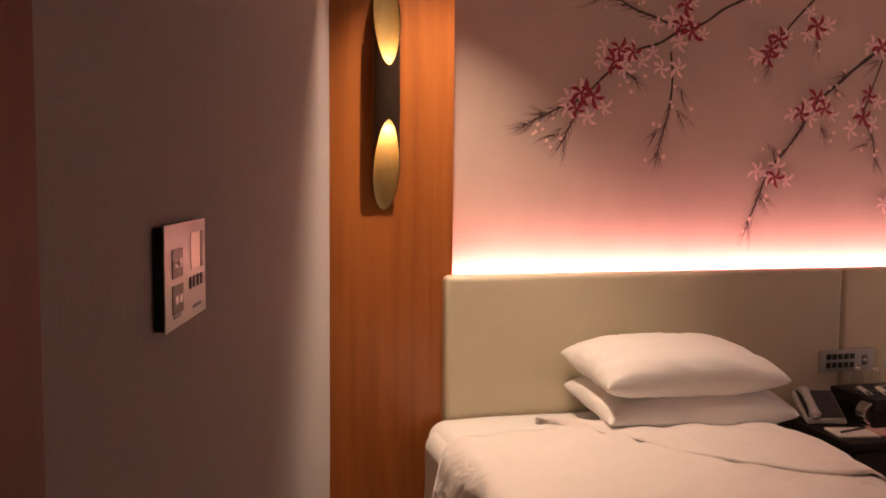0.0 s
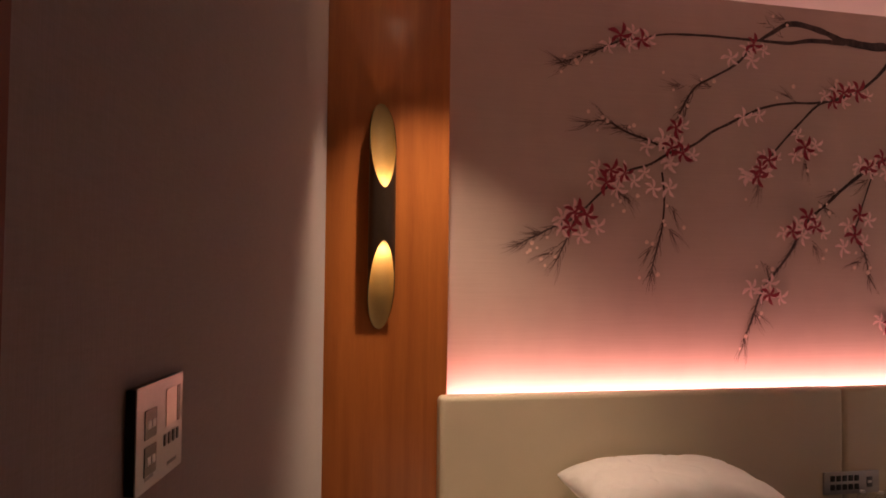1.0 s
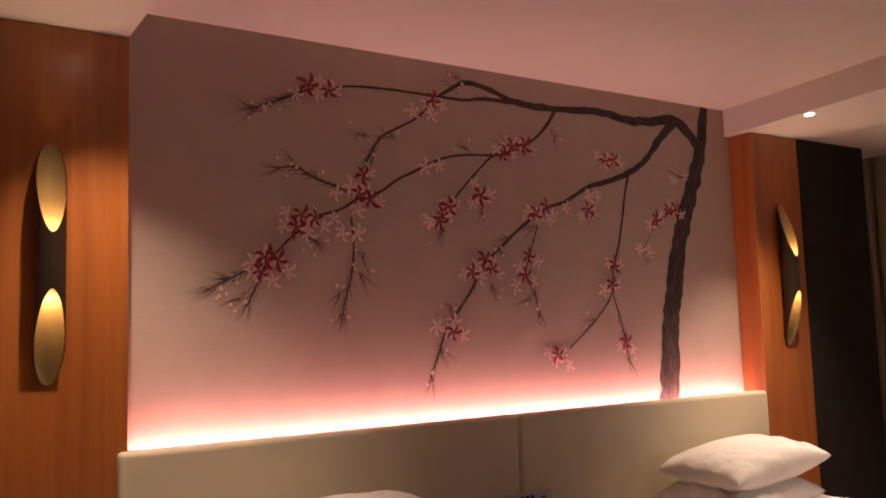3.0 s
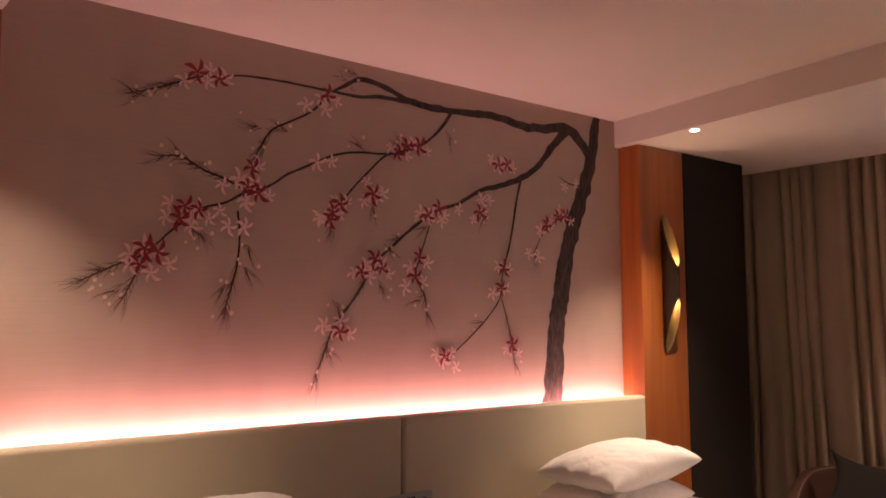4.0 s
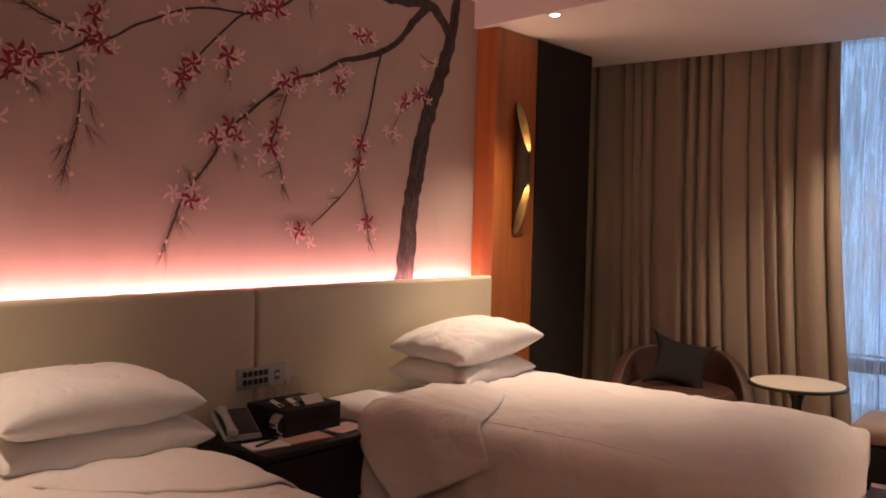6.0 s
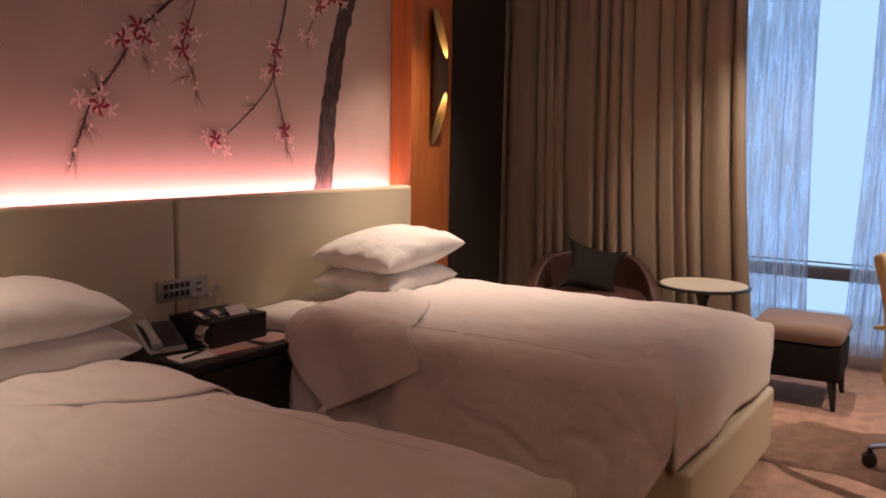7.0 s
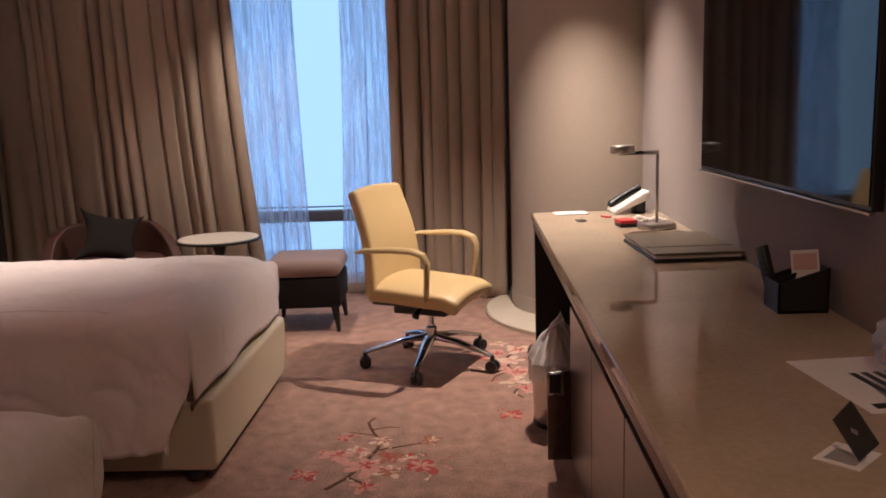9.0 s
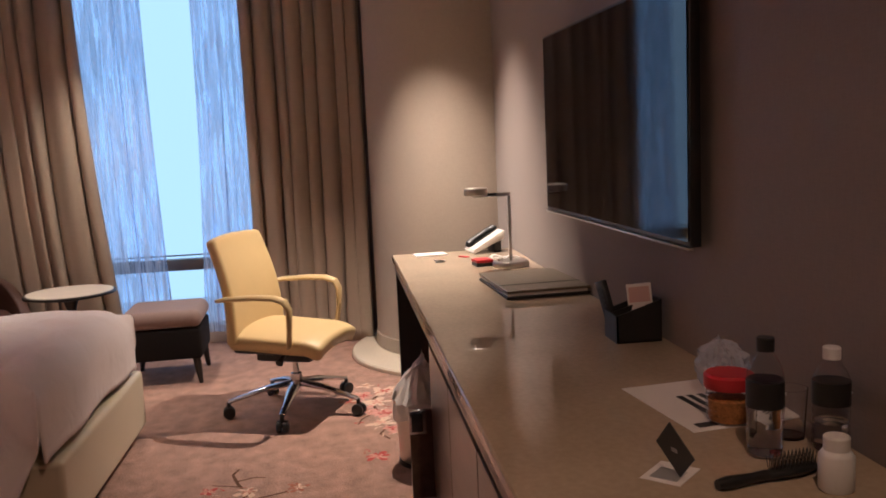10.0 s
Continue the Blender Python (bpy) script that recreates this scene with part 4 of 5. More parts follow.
for k, (x, z) in enumerate(SPOTS_A + SPOTS_B):
    for meshes, lift, dx in ((PINKS, 0.0050, rnd.uniform(0.025, 0.055)), (PINKS, 0.0056, -rnd.uniform(0.025, 0.06)), (REDS, 0.0064, 0.0)):
        if meshes is REDS and k % 4 == 3:
            continue
        o = new("blossom", meshes[k % 3])
        o.parent = mural
        o.matrix_local = Matrix.Translation(W(x + dx, z - abs(dx) * rnd.uniform(-0.6, 1.0), lift + 0.0001 * (k % 5))) @ pose(0, 0, 0, 0, rnd.uniform(0, 360), 0) @ Matrix.Scale(rnd.uniform(0.8, 1.12), 4)


def spray_mesh(seed):
    """A fan of fine needles with two pale buds."""
    r2 = random.Random(seed)
    bm = bmesh.new()
    for k in range(8):
        a = r2.uniform(-0.75, 0.75)
        L = r2.uniform(0.045, 0.10)
        o = Vector((r2.uniform(-0.04, 0.01), r2.uniform(-0.006, 0.006)))
        prev = None
        for i in range(4):
            t = i / 3
            aa = a * (1 - 0.4 * t)
            c = o + Vector((math.cos(aa), math.sin(aa))) * L * t
            w = 0.0013 * (1.15 - t)
            d = Vector((-math.sin(aa), math.cos(aa)))
            p, q = c + d * w, c - d * w
            cur = (bm.verts.new((p.x, 0, p.y)), bm.verts.new((q.x, 0, q.y)))
            if prev:
                bm.faces.new((prev[0], prev[1], cur[1], cur[0]))
            prev = cur
    me = bpy.data.meshes.new("needles")
    bm.to_mesh(me)
    bm.free()
    me.materials.append(NEEDLE)
    return me


SPRAYS = [spray_mesh(k) for k in range(4)]
bb = bmesh.new()
bmesh.ops.create_circle(bb, cap_ends=True, segments=10, radius=0.0085, matrix=pose(0, 0, 0, 90))
BUDME = bpy.data.meshes.new("bud")
bb.to_mesh(BUDME)
bb.free()
BUDME.materials.append(BUD)
TIPS_A = [(1.01, 2.35, 200), (1.13, 2.4, 210), (1.48, 2.29, 170), (1.53, 2.22, 240), (1.1, 2.12, 180), (1.18, 2.13, 150), (0.82, 1.64, 190), (0.9, 1.69, 170), (0.98, 1.59, 240), (0.95, 1.61, 220), (1.37, 1.53, 260), (1.36, 1.63, 230), (1.46, 1.7, 300), (1.47, 1.79, 310), (1.85, 1.89, 250), (2.07, 2.0, 270), (1.78, 1.26, 250), (1.89, 1.57, 310), (2.12, 1.65, 290)]
TIPS_B = [(2.38, 1.53, 290), (2.36, 1.94, 200), (2.75, 2.02, 260), (1.96, 2.6, 160), (2.94, 1.29, 290), (2.72, 1.5, 190), (2.52, 2.39, 300), (1.27, 1.83, 300), (1.23, 1.85, 310), (2.24, 2.31, 140), (1.0, 2.34, 170), (2.2, 1.88, 200), (2.16, 1.82, 320), (1.62, 2.3, 160), (1.25, 2.1, 200), (3.1, 1.83, 260), (2.0, 2.28, 150), (1.84, 1.38, 300), (2.33, 1.6, 220)]
for k, (x, z, a) in enumerate(TIPS_A + TIPS_B):
    o = new("needles", SPRAYS[k % 4])
    o.parent = mural
    o.matrix_local = Matrix.Translation(W(x, z, 0.0036)) @ pose(0, 0, 0, 0, -a, 0)
    for j in range(2):
        o = new("bud", BUDME)
        o.parent = mural
        o.matrix_local = Matrix.Translation(W(x + rnd.uniform(-0.06, 0.06), z + rnd.uniform(-0.05, 0.05), 0.0055)) @ Matrix.Scale(rnd.uniform(0.7, 1.15), 4)

# ---- wall sconces ----


def make_sconce(x):
    s = thing("wall_sconce", (x, 2.950, 1.722), "slant-cut bronze tube sconce with gold inside", "wall lamp", "wall sconces")
    R = 0.046

    def tube(r):
        def f(u, v):
            a = u * 2 * math.pi
            k = (1 - math.cos(a)) / 2
            zend = 0.088 + 0.30 * k ** 0.85
            return r * math.sin(a), -r * math.cos(a), zend * (2 * v - 1)
        return f
    part("tube", sheet(tube(R), 56, 16), BRONZE, s, "dark bronze outer tube", sharp=80)
    part("lining", sheet(tube(R - 0.003), 56, 16), GOLD, s, "glowing gold lining", sharp=80)
    for z in (-0.012, 0.012):
        part("divider", lathe([(0, z - 0.003), (R - 0.004, z - 0.003), (R - 0.004, z + 0.003), (0, z + 0.003)], 24), GOLD, s)
    for z in (-0.055, 0.055):
        part("bulb", lathe([(0, z - 0.022), (0.012, z - 0.02), (0.016, z), (0.012, z + 0.02), (0, z + 0.022)], 14), LAMPGLOW, s, "small warm bulb")
        part("bracket", B(-0.015, 0.015, R - 0.002, 0.049, z * 2 - 0.015, z * 2 + 0.015), BRONZE, s)
    for sg in (-1, 1):
        d = bpy.data.lights.new("sconce_light", 'SPOT')
        d.energy, d.color, d.spot_size, d.spot_blend, d.shadow_soft_size = SCONCE_W, AMBER, radians(150), 0.5, 0.012
        o = new("sconce_light", d)
        o.matrix_world = look((x, 2.948, 1.722 + sg * 0.085), (x, 2.960, 1.722 + sg * 0.5))
    return s


SCONCE_W = 4.2
make_sconce(0.268)
make_sconce(3.995)

# ---- ceiling downlights ----


def make_downlight(x, y, label):
    d = thing("downlight", (x, y, ZS), label, "ceiling light", "recessed downlights")
    part("trim", lathe([(0.027, -0.003), (0.044, -0.003), (0.046, 0.0), (0.027, 0.0)], 32), WHITE, d)
    part("lens", lathe([(0, -0.010), (0.014, -0.009), (0.022, -0.006), (0.026, -0.0005), (0, -0.0005)], 32), LAMPGLOW, d, "bright lens")
    return d


make_downlight(0.40, 2.62, "recessed white downlight over the entry side")
make_downlight(3.74, 2.60, "recessed white downlight over the far bed")
make_downlight(3.98, -0.38, "recessed white downlight over the desk")

make_downlight(4.82, 1.10, "recessed white downlight over the side table")
# this fixture is added too, out of view, to go with the fill lamp
make_downlight(-0.25, -0.42, "unseen downlight added to brighten the near desk")

# ---- room control plate on the angled wall ----
ang = math.degrees(math.atan2(wd.y, wd.x))
px0, py0 = angled(2.015, 0.0)
cp = thing("control_panel", (px0, py0, 1.338), "silver room control plate with display on the wall", "control panel", turn=ang - 180)
# local x runs towards the viewer's left along the wall, y out of the wall
part("box", B(-0.095, 0.095, 0.001, 0.0165, -0.056, 0.056, 0.002), BLACK, cp, "black back box")
part("plate", B(-0.097, 0.097, 0.0165, 0.019, -0.058, 0.058, 0.001), GREYP, cp, "silver front plate")
for z in (0.014, -0.026):
    kw = part("key_window", B(0.022, 0.068, 0.019, 0.0205, z - 0.016, z + 0.016, 0.0006), BLACK, cp, "dark glossy key window")
    for dx in (0.034, 0.052):
        part("symbol", B(dx - 0.006, dx + 0.006, 0.0205, 0.0212, z - 0.005, z + 0.004), WHITE, kw, "small white symbol bar")
disp = part("display", B(-0.080, -0.018, 0.019, 0.0202, 0.0, 0.044, 0.0006), STEEL, cp, "grey display")
part("display_edge", B(-0.080, -0.066, 0.0202, 0.0208, 0.0, 0.044), BLACK, disp)
for k in range(4):
    part("button", B(-0.076 + k * 0.019, -0.067 + k * 0.019, 0.019, 0.021, -0.022, -0.008, 0.001), BLACK, cp)
for xa, xb in ((0.030, 0.062), (-0.07, -0.028)):
    part("caption", B(xa, xb, 0.019, 0.0195, -0.047, -0.043), FRAMEMETAL, cp)

cp.scale = (0.86, 0.62, 0.88)

# ---- switch plate on the headboard ----
sp = thing("switch_plate", (2.115, 2.9495, 0.742), "grey metal plate with ten black buttons", "switch panel")
part("plate", B(-0.125, 0.125, -0.010, 0.0, -0.043, 0.043, 0.003), GREYP, sp)
for i in range(5):
    for j in range(2):
        xk, zk = -0.098 + i * 0.027, 0.007 - j * 0.033
        part("button", B(xk, xk + 0.020, -0.0135, -0.010, zk, zk + 0.022, 0.0015), BLACK, sp)
sock = part("socket", B(0.066, 0.092, -0.0115, -0.010, -0.02, 0.02, 0.001), FRAMEMETAL, sp, "small socket")
part("caption", B(0.070, 0.088, -0.0125, -0.0115, -0.004, 0.006), WHITE, sock)


# ---- telephones ----
DARKKEY = surface("dark_grey_key", (0.035, 0.034, 0.036), 0.4, bump=0.0)


def make_phone(at, turn, base_mat, set_mat, label, face=0.076):
    ph = thing("telephone", at, label, "telephone", "telephones", turn)
    bm = prism([(-0.085, -0.09), (0.085, -0.09), (0.085, 0.09), (-0.085, 0.09)], 0, 1)
    for v in bm.verts:
        top = v.co.z > 0.5
        v.co.z = (0.02 if v.co.y < 0 else 0.12) if top else (0.0 if v.co.y < 0 else 0.075)
    bmesh.ops.bevel(bm, geom=list(bm.edges), offset=0.006, segments=2, affect='EDGES')
    part("base", bm, base_mat, ph)
    part("stand", B(-0.06, 0.06, 0.035, 0.075, 0.0, 0.07, 0.004), BLACK, ph, "black rear stand")
    sl = math.atan2(0.10, 0.18)

    def up(x, y, h):
        return (x, y * math.cos(sl) - h * math.sin(sl), 0.070 + y * math.sin(sl) + h * math.cos(sl))
    bm = B(-0.076, face, -0.085, 0.085, 0.003, 0.006)
    for v in bm.verts:
        v.co = Vector(up(*v.co))
    part("keypad", bm, BLACK, ph, "dark keypad face")
    for i in range(3 if face > 0 else 0):
        for j in range(4):
            bm = B(0.004 + i * 0.022, 0.019 + i * 0.022, -0.07 + j * 0.022, -0.056 + j * 0.022, 0.006, 0.008)
            for v in bm.verts:
                v.co = Vector(up(*v.co))
            part("key", bm, DARKKEY, ph)
    part("handset", rod([up(-0.045, -0.095, 0.004), up(-0.045, -0.08, 0.014), up(-0.045, -0.04, 0.020), up(-0.045, 0.04, 0.020), up(-0.045, 0.08, 0.014), up(-0.045, 0.095, 0.004)], [0.018, 0.026, 0.019, 0.019, 0.026, 0.018], 12, flat=0.7), set_mat, ph, "curved handset")
    cord = []
    for k in range(60):
        a = k * 0.9
        cord.append((-0.09 - 0.05 * math.sin(k / 60 * math.pi) + 0.006 * math.cos(a), -0.09 + k / 60 * 0.15, 0.009 + 0.006 * math.sin(a)))
    part("cord", rod(cord, 0.002, 5), BLACK, ph, "coiled cord")
    return ph


make_phone((1.905, 2.83, 0.55), -16, GREYP, GREYP, "silver-grey desk telephone on the night table").scale = (0.88, 0.88, 0.82)
make_phone((4.00, -0.80, 0.75), 188, WHITE, BLACK, "white and black telephone on the desk", -0.01)

# ---- on the night table ----
tray = thing("amenity_box", (2.16, 2.80, 0.55), "dark wooden amenity box on the night table", "box")
part("body", B(-0.145, 0.145, -0.13, 0.11, 0, 0.105, 0.004), EBONY, tray)
part("lid_line", B(-0.146, 0.146, -0.131, 0.111, 0.072, 0.075), BLACK, tray)


def make_bottle(at, h, r, body, cap_mat, label, name="water_bottle", band=None, bandz=(0.4, 0.62), fill=None, group=""):
    b = thing(name, at, label, "bottle", group)
    outer = [(r * 0.9, 0.0), (r, 0.006), (r * 0.97, h * 0.2), (r, h * 0.35), (r, h * 0.64), (r * 0.95, h * 0.71), (r * 0.80, h * 0.78), (r * 0.52, h * 0.85), (r * 0.38, h * 0.885), (r * 0.37, h * 0.9)]
    ridged = []
    for (r0, z0), (r1, z1) in zip(outer, outer[1:]):
        for k in range(5):
            q = k / 5
            zz = z0 + (z1 - z0) * q
            ring = 0.0009 * math.sin(zz / h * 60) if 0.1 * h < zz < 0.6 * h else 0.0
            ridged.append((r0 + (r1 - r0) * q - ring, zz))
    part("body", lathe([(0, 0)] + ridged + [outer[-1], (0, h * 0.9)], 28), body, b)
    if fill:
        part("water", lathe([(0, 0.004)] + [(a - 0.003, max(z, 0.004)) for a, z in ridged if z < h * fill] + [(0, h * fill)], 28), WATER, b, "clear water inside")
    part("cap", lathe([(0, h * 0.885), (r * 0.47, h * 0.885), (r * 0.48, h * 0.99), (r * 0.42, h), (0, h)], 24), cap_mat, b, "screw cap")
    if band:
        wrap = part("label", lathe([(r * 1.012, h * bandz[0]), (r * 1.018, h * bandz[0] + 0.001), (r * 1.018, h * bandz[1] - 0.001), (r * 1.012, h * bandz[1])], 28), band, b, "dark printed label")
        part("caption", B(-r * 0.35, r * 0.35, -r * 1.035, -r * 1.01, h * (bandz[0] + 0.09), h * (bandz[0] + 0.11)), WHITE, wrap)
    return b


make_bottle((2.07, 2.83, 0.656), 0.085, 0.020, PET, WHITE, "tiny water bottle with a white cap", "small_bottle", group="small bottles")
make_bottle((2.125, 2.80, 0.656), 0.085, 0.020, PET, WHITE, "tiny water bottle with a white cap", "small_bottle", group="small bottles")
make_bottle((2.215, 2.85, 0.656), 0.10, 0.022, PET, WHITE, "small clear bottle on the amenity box", "small_bottle", group="small bottles")
for k, (x, y, rz) in enumerate(((2.055, 2.765, 20), (2.12, 2.745, 12))):
    tg = thing("neck_tag", (x, y, 0.656), "small white folded tag by a bottle", "tag", "tags")
    tg.matrix_world = pose(x, y, 0.662, 24, 0, rz)
    part("card", B(-0.016, 0.016, -0.035, 0.035, 0, 0.002), PAPERW, tg)
    part("caption", B(-0.010, 0.010, -0.02, 0.0, 0.002, 0.0026), BLACK, tg)
tc2 = thing("tent_card", (2.20, 2.745, 0.656), "white folded card on the amenity box", "card")
tb2 = bmesh.new()
for sg in (-1, 1):
    q = [(-0.05, sg * 0.035, 0), (0.05, sg * 0.035, 0), (0.05, 0, 0.03), (-0.05, 0, 0.03)]
    tb2.faces.new([tb2.verts.new(p) for p in q])
thick(part("card", tb2, PAPERW, tc2, smooth=False), 0.0012)
ck = thing("alarm_clock", (2.02, 2.705, 0.55), "small round chrome alarm clock", "clock")
part("case", rod([(0, 0.025, 0.052), (0, 0.02, 0.052), (0, -0.02, 0.052), (0, -0.024, 0.052)], [0.036, 0.042, 0.042, 0.038], 28), CHROME, ck)
part("dial", rod([(0, -0.0245, 0.052), (0, -0.0255, 0.052)], 0.034, 28), BLACK, ck, "dark dial")
part("foot", B(-0.03, 0.03, -0.02, 0.02, 0, 0.012, 0.003), CHROME, ck)


def make_slip(name, at, turn, w, d, h, mat, label, cat):
    s = thing(name, at, label, cat, turn=turn)
    part("sheet", B(-w / 2, w / 2, -d / 2, d / 2, 0, h), mat, s)
    return s


pad = make_slip("notepad", (1.90, 2.645, 0.55), -12, 0.15, 0.105, 0.006, PAPERW, "small white notepad on the night table", "notepad")
pen = thing("pen", (1.91, 2.645, 0.556), "slim black pen on the notepad", "pen")
part("barrel", rod([(-0.065, -0.012, 0.005), (0.055, 0.018, 0.005), (0.068, 0.021, 0.004)], [0.0042, 0.0042, 0.001], 8), BLACK, pen)
crd = make_slip("menu_card", (2.08, 2.63, 0.55), -8, 0.19, 0.115, 0.003, PINKPAPER, "pale pink printed card with a red border", "card")
part("border", B(-0.095, 0.095, -0.0575, -0.049, 0.003, 0.0036), RED, crd)
crd2 = make_slip("menu_card", (2.30, 2.64, 0.55), 4, 0.16, 0.12, 0.003, PINKPAPER, "small pink card at the table's edge", "card")

# ---- on the desk ----
fo = thing("leather_folder", (2.83, -0.79, 0.75), "closed dark leather folder on the desk", "folder", turn=3)
part("back_cover", B(-0.245, 0.245, -0.165, 0.165, 0.0, 0.012, 0.003), BLACK, fo)
part("pages", B(-0.235, 0.24, -0.155, 0.158, 0.012, 0.024), PAPERW, fo)
part("front_cover", B(-0.245, 0.245, -0.165, 0.165, 0.024, 0.034, 0.003), surface("grey_brown_leather", (0.15, 0.115, 0.075), 0.42, var=0.12, bump=0.2), fo, "grey-brown leather cover")
part("spine_line", B(-0.112, -0.106, -0.166, 0.166, 0.034, 0.0352), BLACK, fo)

dl = thing("desk_lamp", (3.42, -0.825, 0.75), "slim chrome desk lamp with a flat round head", "desk lamp")
part("base", lathe([(0, 0), (0.085, 0), (0.088, 0.006), (0.086, 0.022), (0.08, 0.028), (0, 0.028)], 40), STEEL, dl, "round brushed metal base")
part("post", B(-0.011, 0.011, -0.006, 0.006, 0.028, 0.352, 0.002), STEEL, dl)
part("arm", B(-0.012, 0.012, -0.006, 0.17, 0.335, 0.353, 0.002), CHROME, dl)
part("head", lathe([(0, 0.395), (0.052, 0.395), (0.055, 0.40), (0.055, 0.425), (0.050, 0.430), (0, 0.430)], 36, at=(0, 0.155, -0.05)), STEEL, dl, "flat round lamp head")
part("knob", lathe([(0, 0.028), (0.014, 0.028), (0.014, 0.038), (0, 0.038)], 16, at=(0.0, 0.05, 0)), CHROME, dl)

np2 = make_slip("notepad", (4.00, -0.50, 0.75), 6, 0.12, 0.17, 0.005, PAPERW, "white writing pad on the desk", "notepad")
rb = thing("card_box", (3.50, -0.70, 0.75), "small red and black box on the desk", "box", turn=8)
part("body", B(-0.045, 0.045, -0.04, 0.04, 0, 0.018, 0.002), BLACK, rb)
part("lid", B(-0.046, 0.046, -0.041, 0.041, 0.018, 0.032, 0.002), RED, rb, "red lid")
wr = thing("lip_balm", (3.83, -0.66, 0.75), "small red wrapper on the desk", "wrapper", turn=30)
part("body", B(-0.03, 0.03, -0.012, 0.012, 0, 0.006, 0.002), RED, wr)
ky = thing("coaster", (3.70, -0.52, 0.75), "small dark metal trinket on the desk", "trinket", turn=20)
part("ring", rod([(0.022 * math.cos(a), 0.022 * math.sin(a), 0.004) for a in (k * math.pi / 8 for k in range(17))], 0.004, 6), STEEL, ky)
part("blade", B(0.02, 0.06, -0.006, 0.006, 0.001, 0.006), STEEL, ky)
for k, (x, y) in enumerate(((3.66, -0.80), (3.60, -0.87))):
    cbl = thing("charging_cable", (x, y, 0.75), "loosely coiled white charging cable", "cable", "cables")
    r3 = random.Random(k)
    pts = [(0.05 * math.cos(a) * (1 + 0.3 * math.sin(2.3 * a + k)), 0.035 * math.sin(a) * (1 + 0.3 * math.cos(1.7 * a)), 0.004 + 0.012 * (0.5 + 0.5 * math.sin(a * 1.37 + k))) for a in (j * 0.35 for j in range(48))]
    part("wire", rod(pts, 0.0025, 6), WHITE, cbl)
    part("plug", B(0.03, 0.075, -0.012, 0.012, 0.0, 0.02, 0.004), WHITE, cbl)

cd = thing("remote_caddy", (1.86, -0.875, 0.75), "black leather caddy holding a remote", "caddy")
cd.scale = (0.88, 0.9, 1.08)
cbm = bmesh.new()
for x0, x1, y0, y1, hb_, hf in ((-0.065, 0.065, -0.075, -0.069, 0.115, 0.115), (-0.065, 0.065, 0.069, 0.075, 0.075, 0.075)):
    B(x0, x1, y0, y1, 0, hb_, bm=cbm)
B(-0.065, 0.065, -0.069, 0.069, 0, 0.006, bm=cbm)
part("tray", cbm, BLACK, cd)
for sx in (-0.065, -0.003, 0.059):
    bm = prism([(sx, -0.075), (sx + 0.006, -0.075), (sx + 0.006, 0.075), (sx, 0.075)], 0, 1)
    for v in bm.verts:
        if v.co.z > 0.5:
            v.co.z = 0.115 if v.co.y < 0 else 0.075
    part("side", bm, BLACK, cd)
rm = thing("remote_control", (1.89, -0.845, 0.757), "black remote control standing in the caddy", "remote")
rm.matrix_world = pose(1.905, -0.835, 0.757, -8, 16, 10)
part("body", B(-0.022, 0.022, -0.010, 0.010, 0, 0.165, 0.004), BLACK, rm)
for k in range(6):
    for j in range(3):
        part("key", B(-0.015 + j * 0.011, -0.007 + j * 0.011, 0.0098, 0.0104, 0.05 + k * 0.017, 0.059 + k * 0.017), DARKKEY, rm)
lf = thing("leaflet", (1.83, -0.90, 0.757), "white printed leaflet standing in the caddy", "leaflet")
lf.matrix_world = pose(1.835, -0.90, 0.757, 6, 6, 66)
page = part("page", B(-0.036, 0.036, -0.002, 0.0, 0, 0.160), PAPERW, lf)
part("picture", B(-0.03, 0.03, 0.0, 0.0008, 0.105, 0.15), PINKPAPER, page, "printed picture")

sh = thing("info_sheet", (1.23, -0.825, 0.75), "white paper sheet with a dark printed table", "paper", turn=7)
page = part("page", B(-0.165, 0.165, -0.13, 0.13, 0, 0.0012), PAPERW, sh)
for k in range(6):
    part("print_row", B(-0.11 + 0.0, 0.06, -0.10 + k * 0.026, -0.085 + k * 0.026, 0.0012, 0.0017), BLACK, page)
part("print_mark", B(-0.145, -0.12, 0.06, 0.105, 0.0012, 0.0017), BLACK, page)

jr = thing("snack_jar", (1.10, -0.815, 0.752), "plastic snack jar with a red lid", "jar")
jr.scale = (1.0, 1.0, 0.88)
part("body", lathe([(0, 0), (0.042, 0), (0.047, 0.008), (0.047, 0.075), (0.042, 0.085), (0, 0.085)], 32), PET, jr)
part("contents", lathe([(0, 0.004), (0.040, 0.004), (0.043, 0.012), (0.043, 0.055), (0.03, 0.06), (0, 0.058)], 24), surface("brown_snacks", (0.40, 0.17, 0.045), 0.7, scale=80, var=0.5, bump=0.6), jr, "brown snacks inside")
part("lid", lathe([(0, 0.083), (0.050, 0.083), (0.052, 0.088), (0.052, 0.112), (0.047, 0.118), (0, 0.118)], 36), RED, jr, "red screw lid")
make_bottle((0.91, -0.795, 0.75), 0.225, 0.034, PET, BLACK, "clear water bottle with a black label", band=BLACK, bandz=(0.42, 0.64), fill=0.66, group="water bottles")
make_bottle((0.900, -0.920, 0.75), 0.20, 0.034, PET, WHITE, "clear water bottle with a white cap", band=BLACK, bandz=(0.46, 0.68), fill=0.30, group="water bottles")
gl = thing("drinking_glass", (0.985, -0.885, 0.75), "clear tumbler with a paper cover beside the bottles", "glass")
part("wall", lathe([(0, 0), (0.028, 0), (0.034, 0.10), (0.032, 0.10), (0.026, 0.006), (0, 0.006)], 28), GLASS, gl)
pb = thing("pill_bottle", (0.735, -0.83, 0.75), "small white plastic pill bottle", "bottle")
pb.scale = (0.88, 0.88, 0.88)
